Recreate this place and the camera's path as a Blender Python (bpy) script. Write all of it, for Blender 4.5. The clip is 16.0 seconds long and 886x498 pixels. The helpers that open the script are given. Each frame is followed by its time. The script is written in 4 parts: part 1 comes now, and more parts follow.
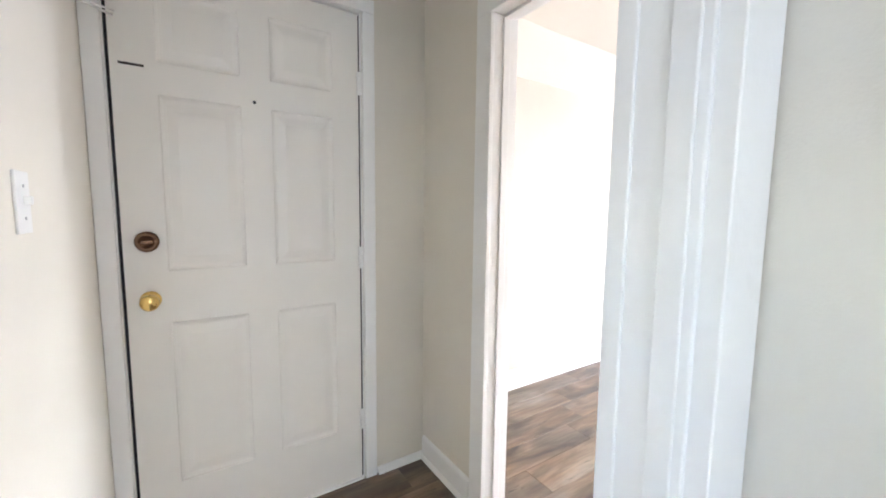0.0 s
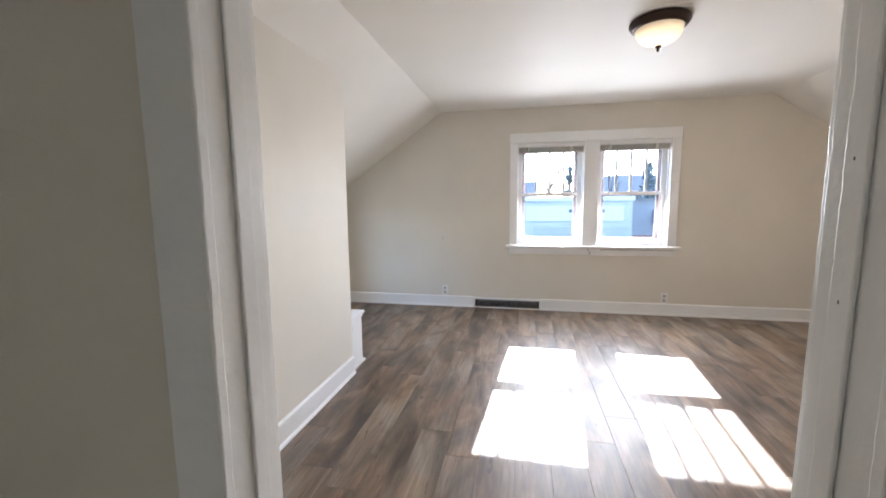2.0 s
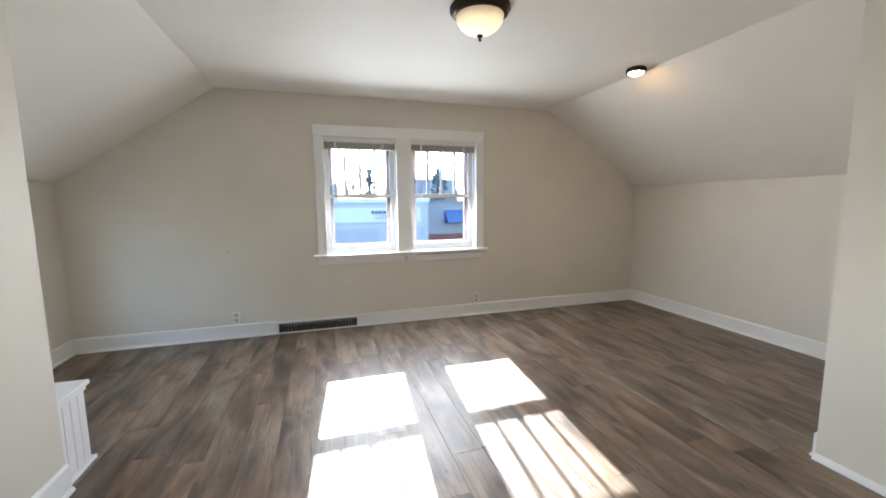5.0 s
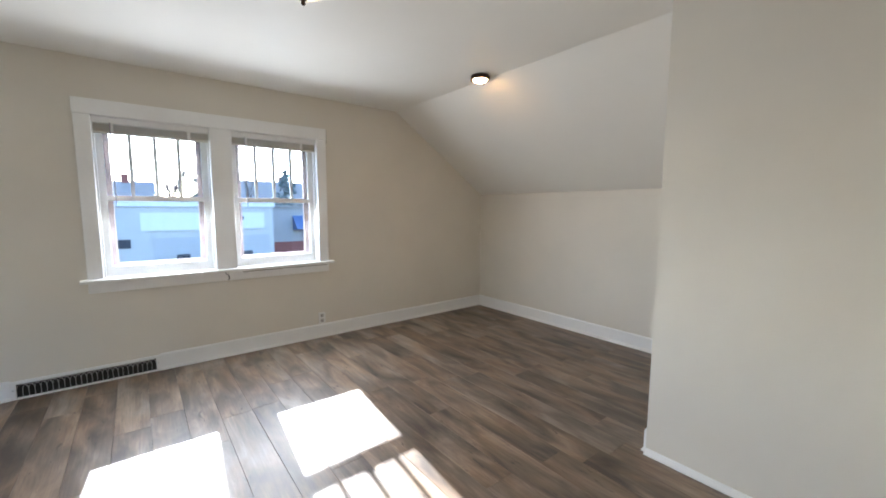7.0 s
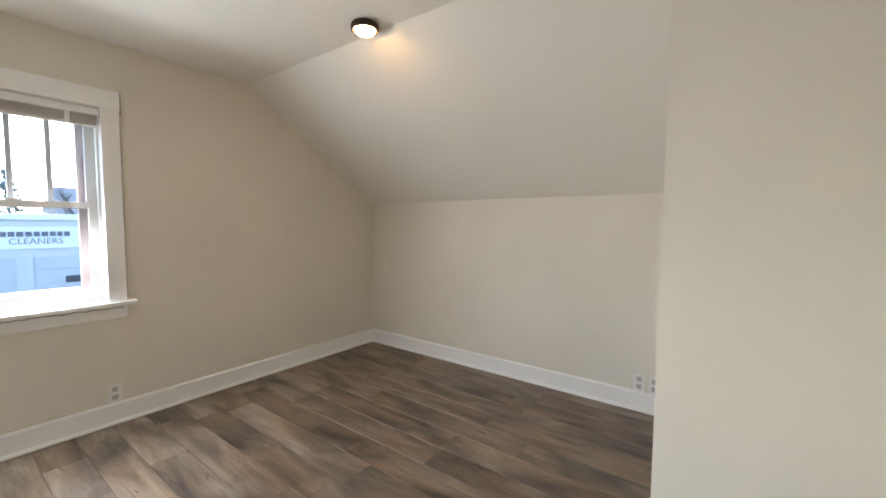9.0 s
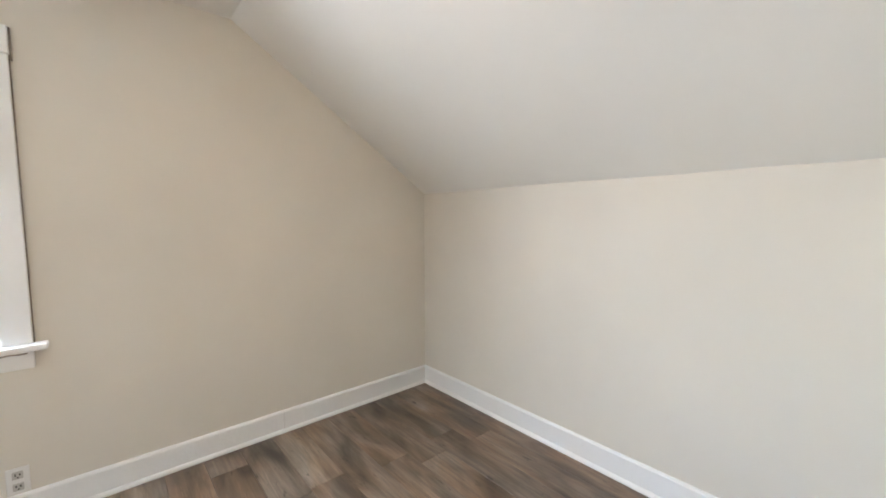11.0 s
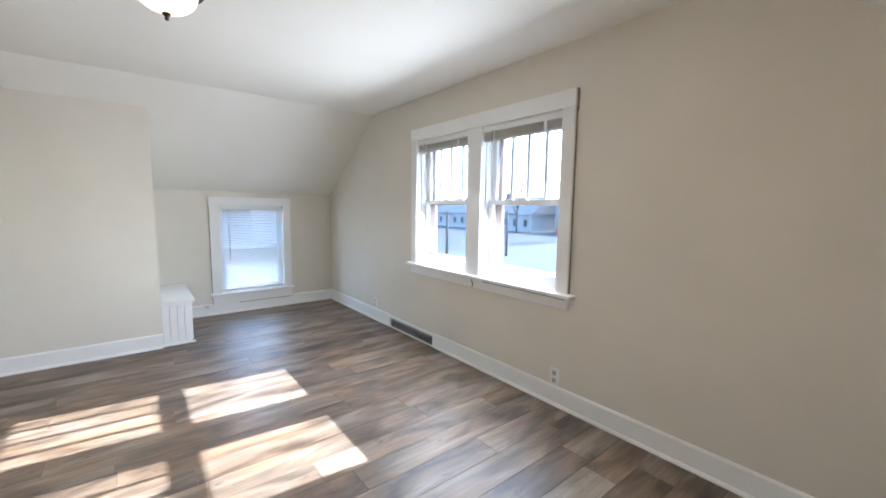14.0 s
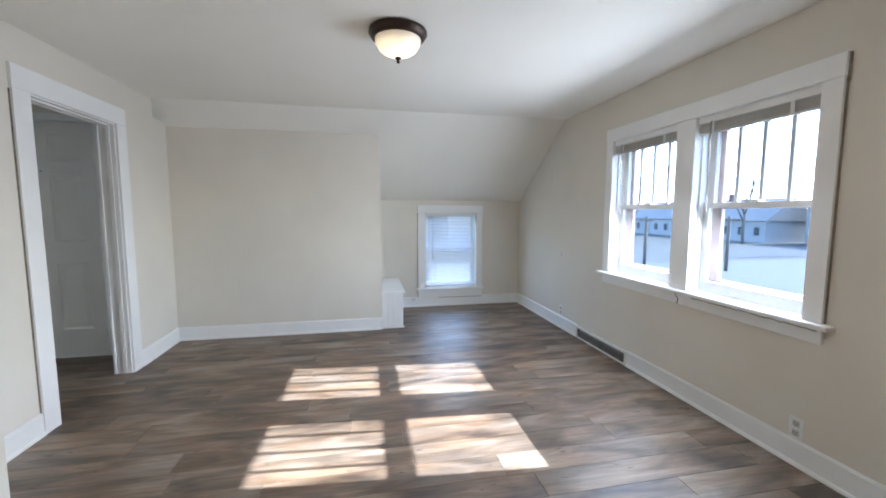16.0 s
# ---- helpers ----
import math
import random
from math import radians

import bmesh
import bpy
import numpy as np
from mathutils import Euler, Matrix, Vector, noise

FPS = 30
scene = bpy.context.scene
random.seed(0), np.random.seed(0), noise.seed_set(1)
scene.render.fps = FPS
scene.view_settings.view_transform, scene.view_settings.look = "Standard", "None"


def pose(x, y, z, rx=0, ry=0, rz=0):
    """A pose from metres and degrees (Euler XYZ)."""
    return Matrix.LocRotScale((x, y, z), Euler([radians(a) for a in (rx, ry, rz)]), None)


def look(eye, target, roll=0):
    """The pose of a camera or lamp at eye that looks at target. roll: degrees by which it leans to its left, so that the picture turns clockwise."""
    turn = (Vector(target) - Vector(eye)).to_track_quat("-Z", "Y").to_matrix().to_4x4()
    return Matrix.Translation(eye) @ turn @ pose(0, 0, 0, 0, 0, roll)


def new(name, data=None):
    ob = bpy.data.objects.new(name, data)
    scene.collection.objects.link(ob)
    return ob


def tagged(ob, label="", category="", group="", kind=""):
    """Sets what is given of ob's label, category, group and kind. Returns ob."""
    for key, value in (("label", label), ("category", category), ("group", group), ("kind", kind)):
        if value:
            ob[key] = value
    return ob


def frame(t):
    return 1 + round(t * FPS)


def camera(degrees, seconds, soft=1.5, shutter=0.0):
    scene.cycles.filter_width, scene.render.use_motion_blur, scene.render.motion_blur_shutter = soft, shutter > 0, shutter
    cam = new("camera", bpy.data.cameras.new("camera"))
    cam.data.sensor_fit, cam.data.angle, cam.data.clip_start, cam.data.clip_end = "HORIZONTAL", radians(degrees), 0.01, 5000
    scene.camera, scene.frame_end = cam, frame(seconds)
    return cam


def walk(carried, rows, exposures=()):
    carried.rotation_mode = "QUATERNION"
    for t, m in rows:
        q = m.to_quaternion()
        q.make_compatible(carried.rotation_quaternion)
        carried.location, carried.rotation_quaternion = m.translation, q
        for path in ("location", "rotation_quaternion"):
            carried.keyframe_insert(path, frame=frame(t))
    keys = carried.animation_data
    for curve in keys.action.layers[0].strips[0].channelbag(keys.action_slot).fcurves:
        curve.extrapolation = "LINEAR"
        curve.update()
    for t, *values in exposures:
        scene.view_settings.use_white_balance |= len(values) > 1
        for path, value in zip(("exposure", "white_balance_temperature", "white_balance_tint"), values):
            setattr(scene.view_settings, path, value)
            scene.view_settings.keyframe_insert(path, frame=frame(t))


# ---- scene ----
cam = camera(97.5, 16.0, soft=1.8)
PATH = [
    (0, (0.836, 0.427, 1.304), (-0.831, 1.515, 1.104), 0.6),
    (0.5, (0.566, 0.495, 1.285), (-0.88, 1.865, 1.103), -0.0),
    (1, (0.373, 0.653, 1.299), (-0.781, 2.272, 1.092), -0.1),
    (1.5, (0.21, 0.808, 1.307), (-0.567, 2.637, 1.084), -0.4),
    (2, (0.082, 0.944, 1.311), (-0.313, 2.89, 1.075), -0.5),
    (2.5, (0.026, 1.037, 1.311), (-0.09, 3.019, 1.068), -0.4),
    (3, (0.067, 1.158, 1.311), (0.099, 3.143, 1.067), -0.6),
    (5.5, (-0.006, 1.581, 1.325), (0.739, 3.423, 1.097), -0.3),
    (6, (0.035, 1.62, 1.313), (0.952, 3.384, 1.096), -0.1),
    (6.5, (0.102, 1.693, 1.327), (1.19, 3.358, 1.114), 0.1),
    (7, (0.251, 1.862, 1.335), (1.481, 3.425, 1.125), 0.2),
    (7.5, (0.372, 2.022, 1.312), (1.743, 3.466, 1.13), 0.3),
    (8, (0.551, 2.235, 1.317), (2.028, 3.575, 1.158), 0.5),
    (8.5, (0.744, 2.401, 1.278), (2.301, 3.65, 1.148), 0.2),
    (9, (0.977, 2.582, 1.303), (2.587, 3.762, 1.173), 0.4),
    (11.5, (2.329, 3.399, 1.329), (3.306, 5.133, 1.132), -0.8),
    (12, (2.615, 3.439, 1.328), (3.021, 5.386, 1.121), -0.4),
    (12.5, (2.84, 3.516, 1.303), (2.615, 5.495, 1.12), -0.2),
    (13, (3.019, 3.595, 1.338), (2.209, 5.413, 1.146), 0.5),
    (13.5, (3.168, 3.552, 1.344), (1.896, 5.082, 1.137), 0.8),
    (14, (3.238, 3.503, 1.357), (1.679, 4.738, 1.143), 0.7),
    (14.5, (3.253, 3.456, 1.364), (1.535, 4.456, 1.151), 0.6),
    (15, (3.273, 3.441, 1.351), (1.444, 4.225, 1.149), 0.6),
    (15.5, (3.279, 3.435, 1.353), (1.377, 4.022, 1.153), 0.3),
    (16, (3.271, 3.466, 1.353), (1.32, 3.859, 1.164), 0.1),
]
EXPO = [(0.0, 7.55, 5900, 16), (0.5, 7.35, 6350, 18), (1.0, 6.95, 6350, 18), (2.0, 6.1, 6000, 15), (3.0, 5.95, 6050, 12), (5.5, 5.75, 6000, 10), (7.0, 5.75, 5900, 10),
        (9.0, 5.9, 6250, 10), (11.5, 6.65, 5700, 10), (12.5, 6.4, 5850, 10), (13.5, 6.15, 5750, 10), (16.0, 5.8, 5500, 10)]
walk(cam, [(t, look(eye, target, roll)) for t, eye, target, roll in PATH], EXPO)

# ---- world and sun ----
SUN_DIR = Vector((-0.14, -1.58, -1.0)).normalized()
world = bpy.data.worlds.new("sky")
scene.world = world
world.use_nodes = True
wn = world.node_tree.nodes
sky = wn.new("ShaderNodeTexSky")
sky.sky_type = "NISHITA"
sky.sun_disc = False
sky.sun_elevation = math.asin(-SUN_DIR.z)
sky.sun_rotation = math.atan2(-SUN_DIR.x, -SUN_DIR.y)
sky.air_density, sky.dust_density, sky.ozone_density = 1.0, 1.2, 1.2
wn["Background"].inputs["Strength"].default_value = 0.07
world.node_tree.links.new(sky.outputs["Color"], wn["Background"].inputs["Color"])

sun_data = bpy.data.lights.new("sun", "SUN")
sun_data.energy, sun_data.angle, sun_data.color = 0.53, radians(0.53), (1.0, 0.985, 0.955)
sun = new("sun", sun_data)
sun.matrix_world = Matrix.Translation((0, 20, 15)) @ SUN_DIR.to_track_quat("-Z", "Y").to_matrix().to_4x4()


# ---- plan, in metres ----
NORTH, EAST, WEST, CEIL, KNEE = 5.725, 3.945, -2.19, 2.405, 1.515
RIDGE_E, RIDGE_W = 2.62, -0.905
DOORWALL, HALLFACE = 1.525, 1.415
CHIM_X, CHIM_Y = -1.19, 3.645
CLOSET_X, CLOSET_Y = 2.373, 2.75
HALL_W, HALL_S, HALL_E = -0.857, 0.165, 0.522
ROOM2_E, ROOM2_S = 3.0, -1.3
GROUND = -3.2
WIN1 = (0.03, 0.773, 0.937, 1.685)
WZ0, WZ1 = 0.795, 1.995
SW = (4.305, 5.05, 0.262, 1.345)

# ---- daylight: area lamps in the window openings and two added side-room openings ----


def daylight(name, eye, target, wide, high, power, colour=(0.965, 0.985, 1.0)):
    data = bpy.data.lights.new(name, "AREA")
    data.shape, data.size, data.size_y, data.energy, data.color = "RECTANGLE", wide, high, power, colour
    new(name, data).matrix_world = look(eye, target)


for x0, x1 in (WIN1[:2], WIN1[2:]):
    daylight("window_daylight", ((x0 + x1) / 2, NORTH + 0.031, (WZ0 + WZ1) / 2 - 0.05), ((x0 + x1) / 2, NORTH - 1, (WZ0 + WZ1) / 2 - 0.45), x1 - x0 - 0.1, WZ1 - WZ0 - 0.2, 0.48)
# Added lamps in unseen side-room openings, to brighten the hall and casing.
daylight("side_room_fill", (1.2, ROOM2_S - 0.02, 1.4), (1.2, 0, 1.4), 0.2, 0.2, 0.045, (0.80, 0.91, 1.0))
daylight("side_room_fill", (ROOM2_E + 0.02, 0.1, 1.45), (0, 0.1, 1.45), 1.2, 1.3, 0.12, (0.9, 0.96, 1.0))
daylight("window_daylight", (WEST + 0.012, (SW[0] + SW[1]) / 2, (SW[2] + SW[3]) / 2), (0, (SW[0] + SW[1]) / 2, 0.6), 0.6, 0.95, 0.055, (0.9, 0.96, 1.0))


# ---- materials ----
def material(name, colour, rough=0.6, metal=0.0, spread=0.06, scale=6.0, bump=0.0, bump_scale=80.0, stain=0.0, spec=0.5, coat=0.0):
    m = bpy.data.materials.new(name)
    m.use_nodes = True
    n, k = m.node_tree.nodes, m.node_tree.links
    b = n["Principled BSDF"]
    b.inputs["Metallic"].default_value = metal
    b.inputs["Specular IOR Level"].default_value = spec
    b.inputs["Coat Weight"].default_value = coat
    geo = n.new("ShaderNodeNewGeometry")
    big = n.new("ShaderNodeTexNoise")
    big.inputs["Scale"].default_value, big.inputs["Detail"].default_value = scale, 5
    k.new(geo.outputs["Position"], big.inputs["Vector"])
    ramp = n.new("ShaderNodeMapRange")
    ramp.inputs["From Min"].default_value, ramp.inputs["From Max"].default_value = 0.3, 0.7
    ramp.inputs["To Min"].default_value, ramp.inputs["To Max"].default_value = 1 - spread, 1 + spread
    k.new(big.outputs["Fac"], ramp.inputs["Value"])
    mul = n.new("ShaderNodeMix")
    mul.data_type, mul.blend_type = "RGBA", "MULTIPLY"
    mul.inputs["Factor"].default_value = 1.0
    mul.inputs["A"].default_value = (*colour, 1)
    k.new(ramp.outputs["Result"], mul.inputs["B"])
    out = mul.outputs["Result"]
    if stain:
        spot = n.new("ShaderNodeTexNoise")
        spot.inputs["Scale"].default_value, spot.inputs["Detail"].default_value = scale * 5, 8
        k.new(geo.outputs["Position"], spot.inputs["Vector"])
        cut = n.new("ShaderNodeMapRange")
        cut.inputs["From Min"].default_value, cut.inputs["From Max"].default_value = 0.64, 0.74
        cut.inputs["To Max"].default_value = stain
        k.new(spot.outputs["Fac"], cut.inputs["Value"])
        dirt = n.new("ShaderNodeMix")
        dirt.data_type = "RGBA"
        k.new(cut.outputs["Result"], dirt.inputs["Factor"])
        k.new(out, dirt.inputs["A"])
        dirt.inputs["B"].default_value = (colour[0] * 0.5, colour[1] * 0.46, colour[2] * 0.4, 1)
        out = dirt.outputs["Result"]
    k.new(out, b.inputs["Base Color"])
    rr = n.new("ShaderNodeMapRange")
    rr.inputs["To Min"].default_value, rr.inputs["To Max"].default_value = max(rough - 0.08, 0.02), min(rough + 0.08, 1)
    k.new(big.outputs["Fac"], rr.inputs["Value"])
    k.new(rr.outputs["Result"], b.inputs["Roughness"])
    if bump:
        fine = n.new("ShaderNodeTexNoise")
        fine.inputs["Scale"].default_value, fine.inputs["Detail"].default_value = bump_scale, 4
        k.new(geo.outputs["Position"], fine.inputs["Vector"])
        bn = n.new("ShaderNodeBump")
        bn.inputs["Strength"].default_value, bn.inputs["Distance"].default_value = bump, 0.01
        k.new(fine.outputs["Fac"], bn.inputs["Height"])
        k.new(bn.outputs["Normal"], b.inputs["Normal"])
    return m


def glowing(name, colour, strength):
    m = bpy.data.materials.new(name)
    m.use_nodes = True
    b = m.node_tree.nodes["Principled BSDF"]
    b.inputs["Base Color"].default_value = (0.8, 0.76, 0.68, 1)
    b.inputs["Roughness"].default_value = 0.25
    b.inputs["Emission Color"].default_value = (*colour, 1)
    b.inputs["Emission Strength"].default_value = strength
    return m


def alabaster():
    """Lit swirled glass: the bulb shows brightest low in the bowl, and the edge under the ring glows amber."""
    m = glowing("lit_alabaster_glass", (1.0, 0.70, 0.36), 0.3)
    n, k = m.node_tree.nodes, m.node_tree.links
    co, split, swirl, low, add = (n.new("ShaderNode" + s) for s in ("TexCoord", "SeparateXYZ", "TexNoise", "MapRange", "Math"))
    swirl.inputs["Scale"].default_value, swirl.inputs["Distortion"].default_value = 9.0, 2.0
    k.new(co.outputs["Object"], split.inputs["Vector"])
    k.new(co.outputs["Object"], swirl.inputs["Vector"])
    add.operation = "MULTIPLY_ADD"
    add.inputs[1].default_value = 0.03
    k.new(swirl.outputs["Fac"], add.inputs[0])
    k.new(split.outputs["Z"], add.inputs[2])
    low.inputs["From Min"].default_value, low.inputs["From Max"].default_value = -0.045, -0.13
    low.inputs["To Min"].default_value, low.inputs["To Max"].default_value = 0.005, 0.034
    k.new(add.outputs["Value"], low.inputs["Value"])
    k.new(low.outputs["Result"], n["Principled BSDF"].inputs["Emission Strength"])
    return m


def dimming_glass():
    m = bpy.data.materials.new("window_glass")
    m.use_nodes = True
    n, k = m.node_tree.nodes, m.node_tree.links
    n.remove(n["Principled BSDF"])
    clear, gloss, fres, mix = (n.new("ShaderNode" + s) for s in ("BsdfTransparent", "BsdfGlossy", "Fresnel", "MixShader"))
    # Dark tint dims the view outside; shadowless panes still let daylight in.
    clear.inputs["Color"].default_value = (0.31, 0.34, 0.365, 1)
    gloss.inputs["Roughness"].default_value = 0.02
    fres.inputs["IOR"].default_value = 1.45
    k.new(fres.outputs["Fac"], mix.inputs["Fac"])
    k.new(clear.outputs["BSDF"], mix.inputs[1])
    k.new(gloss.outputs["BSDF"], mix.inputs[2])
    k.new(mix.outputs["Shader"], n["Material Output"].inputs["Surface"])
    return m


def plank_wood():
    m = bpy.data.materials.new("vinyl_plank")
    m.use_nodes = True
    n, k = m.node_tree.nodes, m.node_tree.links
    b = n["Principled BSDF"]
    geo, info = n.new("ShaderNodeNewGeometry"), n.new("ShaderNodeObjectInfo")
    far = n.new("ShaderNodeVectorMath")
    far.operation = "MULTIPLY_ADD"
    far.inputs[1].default_value = (41.0, 67.0, 13.0)
    k.new(info.outputs["Random"], far.inputs[0])
    k.new(geo.outputs["Position"], far.inputs[2])

    def stretched(sx, sy, scale, detail, distortion=0.0):
        v = n.new("ShaderNodeVectorMath")
        v.operation = "MULTIPLY"
        v.inputs[1].default_value = (sx, sy, 1)
        k.new(far.outputs["Vector"], v.inputs[0])
        t = n.new("ShaderNodeTexNoise")
        t.inputs["Scale"].default_value, t.inputs["Detail"].default_value = scale, detail
        t.inputs["Distortion"].default_value = distortion
        k.new(v.outputs["Vector"], t.inputs["Vector"])
        return t.outputs["Fac"]

    cloud = stretched(4.4, 1.3, 1.6, 8, 0.6)
    grain = stretched(44.0, 2.4, 1.6, 8, 0.8)
    knots = stretched(16.0, 3.6, 2.0, 5, 1.0)
    hue = stretched(3.0, 1.1, 1.7, 3, 0.4)
    tone = n.new("ShaderNodeValToRGB")
    r = tone.color_ramp
    r.elements[0].position, r.elements[0].color = 0.29, (0.046, 0.031, 0.021, 1)
    r.elements[1].position, r.elements[1].color = 0.74, (0.31, 0.25, 0.19, 1)
    e = r.elements.new(0.5)
    e.color = (0.162, 0.118, 0.082, 1)
    add = n.new("ShaderNodeMath")
    add.operation = "MULTIPLY_ADD"
    add.inputs[1].default_value = 0.11
    k.new(info.outputs["Random"], add.inputs[0])
    k.new(cloud, add.inputs[2])
    less = n.new("ShaderNodeMath")
    less.operation = "SUBTRACT"
    less.inputs[1].default_value = 0.055
    k.new(add.outputs["Value"], less.inputs[0])
    k.new(less.outputs["Value"], tone.inputs["Fac"])
    gr = n.new("ShaderNodeMapRange")
    gr.inputs["From Min"].default_value, gr.inputs["From Max"].default_value = 0.3, 0.7
    gr.inputs["To Min"].default_value, gr.inputs["To Max"].default_value = 0.73, 1.24
    k.new(grain, gr.inputs["Value"])
    mul = n.new("ShaderNodeMix")
    mul.data_type, mul.blend_type = "RGBA", "MULTIPLY"
    mul.inputs["Factor"].default_value = 1.0
    warm = n.new("ShaderNodeMapRange")
    warm.inputs["From Min"].default_value, warm.inputs["From Max"].default_value = 0.38, 0.64
    k.new(hue, warm.inputs["Value"])
    tint = n.new("ShaderNodeMix")
    tint.data_type = "RGBA"
    tint.inputs["A"].default_value, tint.inputs["B"].default_value = (0.95, 1.0, 1.06, 1), (1.08, 0.96, 0.83, 1)
    k.new(warm.outputs["Result"], tint.inputs["Factor"])
    toned = n.new("ShaderNodeMix")
    toned.data_type, toned.blend_type = "RGBA", "MULTIPLY"
    toned.inputs["Factor"].default_value = 1.0
    k.new(tone.outputs["Color"], toned.inputs["A"])
    k.new(tint.outputs["Result"], toned.inputs["B"])
    k.new(toned.outputs["Result"], mul.inputs["A"])
    k.new(gr.outputs["Result"], mul.inputs["B"])
    kn = n.new("ShaderNodeMapRange")
    kn.inputs["From Min"].default_value, kn.inputs["From Max"].default_value = 0.65, 0.72
    kn.inputs["To Max"].default_value = 0.75
    k.new(knots, kn.inputs["Value"])
    dark = n.new("ShaderNodeMix")
    dark.data_type = "RGBA"
    dark.inputs["B"].default_value = (0.03, 0.02, 0.015, 1)
    k.new(kn.outputs["Result"], dark.inputs["Factor"])
    k.new(mul.outputs["Result"], dark.inputs["A"])
    k.new(dark.outputs["Result"], b.inputs["Base Color"])
    ro = n.new("ShaderNodeMapRange")
    ro.inputs["To Min"].default_value, ro.inputs["To Max"].default_value = 0.37, 0.51
    b.inputs["Specular IOR Level"].default_value = 0.7
    k.new(grain, ro.inputs["Value"])
    k.new(ro.outputs["Result"], b.inputs["Roughness"])
    bn = n.new("ShaderNodeBump")
    bn.inputs["Strength"].default_value, bn.inputs["Distance"].default_value = 0.12, 0.002
    k.new(grain, bn.inputs["Height"])
    k.new(bn.outputs["Normal"], b.inputs["Normal"])
    return m


WALL = material("beige_wall_paint", (0.735, 0.69, 0.60), 0.55, spread=0.04, scale=1.6, bump=0.10, bump_scale=240)
CEILING = material("ceiling_paint", (0.865, 0.838, 0.768), 0.52, spec=0.12, spread=0.02, scale=1.3, bump=0.12, bump_scale=200)
TRIM = material("white_trim_paint", (0.86, 0.855, 0.83), 0.38, spread=0.02, scale=4, bump=0.10, bump_scale=45, stain=0.05)
DOORPAINT = material("door_paint", (0.80, 0.775, 0.72), 0.42, spread=0.02, scale=3, bump=0.05, bump_scale=60)
FLOOR = plank_wood()
SUBFLOOR = material("subfloor", (0.05, 0.04, 0.03), 0.9)
GLASS = dimming_glass()
# Greyed below the white trim, so the muntins look backlit.
MUNTIN = material("backlit_muntin_grey", (0.50, 0.52, 0.55), 0.5, spread=0.05)
BRONZE = material("oil_rubbed_bronze", (0.045, 0.028, 0.02), 0.42, metal=0.7, spread=0.15, scale=20)
BRASS = material("polished_brass", (0.83, 0.58, 0.20), 0.16, metal=1.0, spread=0.05, scale=12)
OLDBRASS = material("worn_bronze", (0.20, 0.12, 0.075), 0.38, metal=0.9, spread=0.2, scale=40)
PLATE = material("white_plastic", (0.80, 0.79, 0.76), 0.35, spread=0.01)
SOCKET = material("ivory_socket", (0.52, 0.50, 0.46), 0.4, spread=0.02)
# One brown tone for shadowed gaps and cracks beside trim, and for peeled paint.
GAPSHADE_PEEL = material("gap_shade_and_peel", (0.26, 0.225, 0.18), 0.8, spread=0.4, scale=30)
SLOT = material("dark_slot", (0.03, 0.028, 0.025), 0.7)
VENTBLACK = material("black_register", (0.012, 0.012, 0.013), 0.6)
BLIND = material("blind_vinyl", (0.62, 0.585, 0.52), 0.45, spread=0.03)
SLATWHITE = material("white_blind_slat", (0.74, 0.74, 0.75), 0.45, spread=0.02)
WAND = material("wand_plastic", (0.35, 0.33, 0.34), 0.3)
STORM = material("weathered_storm_paint", (0.56, 0.43, 0.38), 0.7, spread=0.15, scale=9, bump=0.2)
DOME = alabaster()
BULB = glowing("lit_bulb_glass", (1.0, 0.54, 0.18), 1.35)
LCD = material("thermostat_screen", (0.10, 0.12, 0.11), 0.25)
SCREWHEAD = material("steel_screw", (0.4, 0.4, 0.4), 0.35, metal=1.0)


# ---- mesh helpers ----
def box(bm, x0, x1, y0, y1, z0, z1, bevel=0.0):
    vs = [bm.verts.new((x, y, z)) for x in (x0, x1) for y in (y0, y1) for z in (z0, z1)]
    fs = [bm.faces.new([vs[i] for i in f]) for f in ((0, 1, 3, 2), (4, 6, 7, 5), (0, 4, 5, 1), (2, 3, 7, 6), (0, 2, 6, 4), (1, 5, 7, 3))]
    if bevel:
        es = list({e for f in fs for e in f.edges})
        bmesh.ops.bevel(bm, geom=es, offset=bevel, segments=2, affect="EDGES", profile=0.6)
    return fs


def lathe(bm, profile, segments=40, centre=(0, 0)):
    """A round shape from (radius, height) pairs."""
    rings = []
    for r, z in profile:
        if r < 1e-5:
            rings.append([bm.verts.new((centre[0], centre[1], z))])
        else:
            rings.append([bm.verts.new((centre[0] + r * math.cos(a), centre[1] + r * math.sin(a), z))
                          for a in (2 * math.pi * i / segments for i in range(segments))])
    for a, b in zip(rings, rings[1:]):
        for i in range(segments):
            j = (i + 1) % segments
            quad = [a[i % len(a)], a[j % len(a)], b[j % len(b)], b[i % len(b)]]
            quad = [v for n, v in enumerate(quad) if v not in quad[:n]]
            if len(quad) > 2:
                bm.faces.new(quad)
    for f in bm.faces:
        f.smooth = True


def tube(bm, points, radius, sides=8):
    """A round bar along points."""
    pts = [Vector(p) for p in points]
    rings = []
    for i, p in enumerate(pts):
        d = (pts[min(i + 1, len(pts) - 1)] - pts[max(i - 1, 0)]).normalized()
        side = d.cross(Vector((0.31, 0.17, 0.93))).normalized()
        up = side.cross(d)
        rings.append([bm.verts.new(p + radius * (math.cos(a) * side + math.sin(a) * up)) for a in (2 * math.pi * s / sides for s in range(sides))])
    for a, b in zip(rings, rings[1:]):
        for s in range(sides):
            f = bm.faces.new((a[s], a[(s + 1) % sides], b[(s + 1) % sides], b[s]))
            f.smooth = True
    bm.faces.new(rings[0][::-1])
    bm.faces.new(rings[-1])


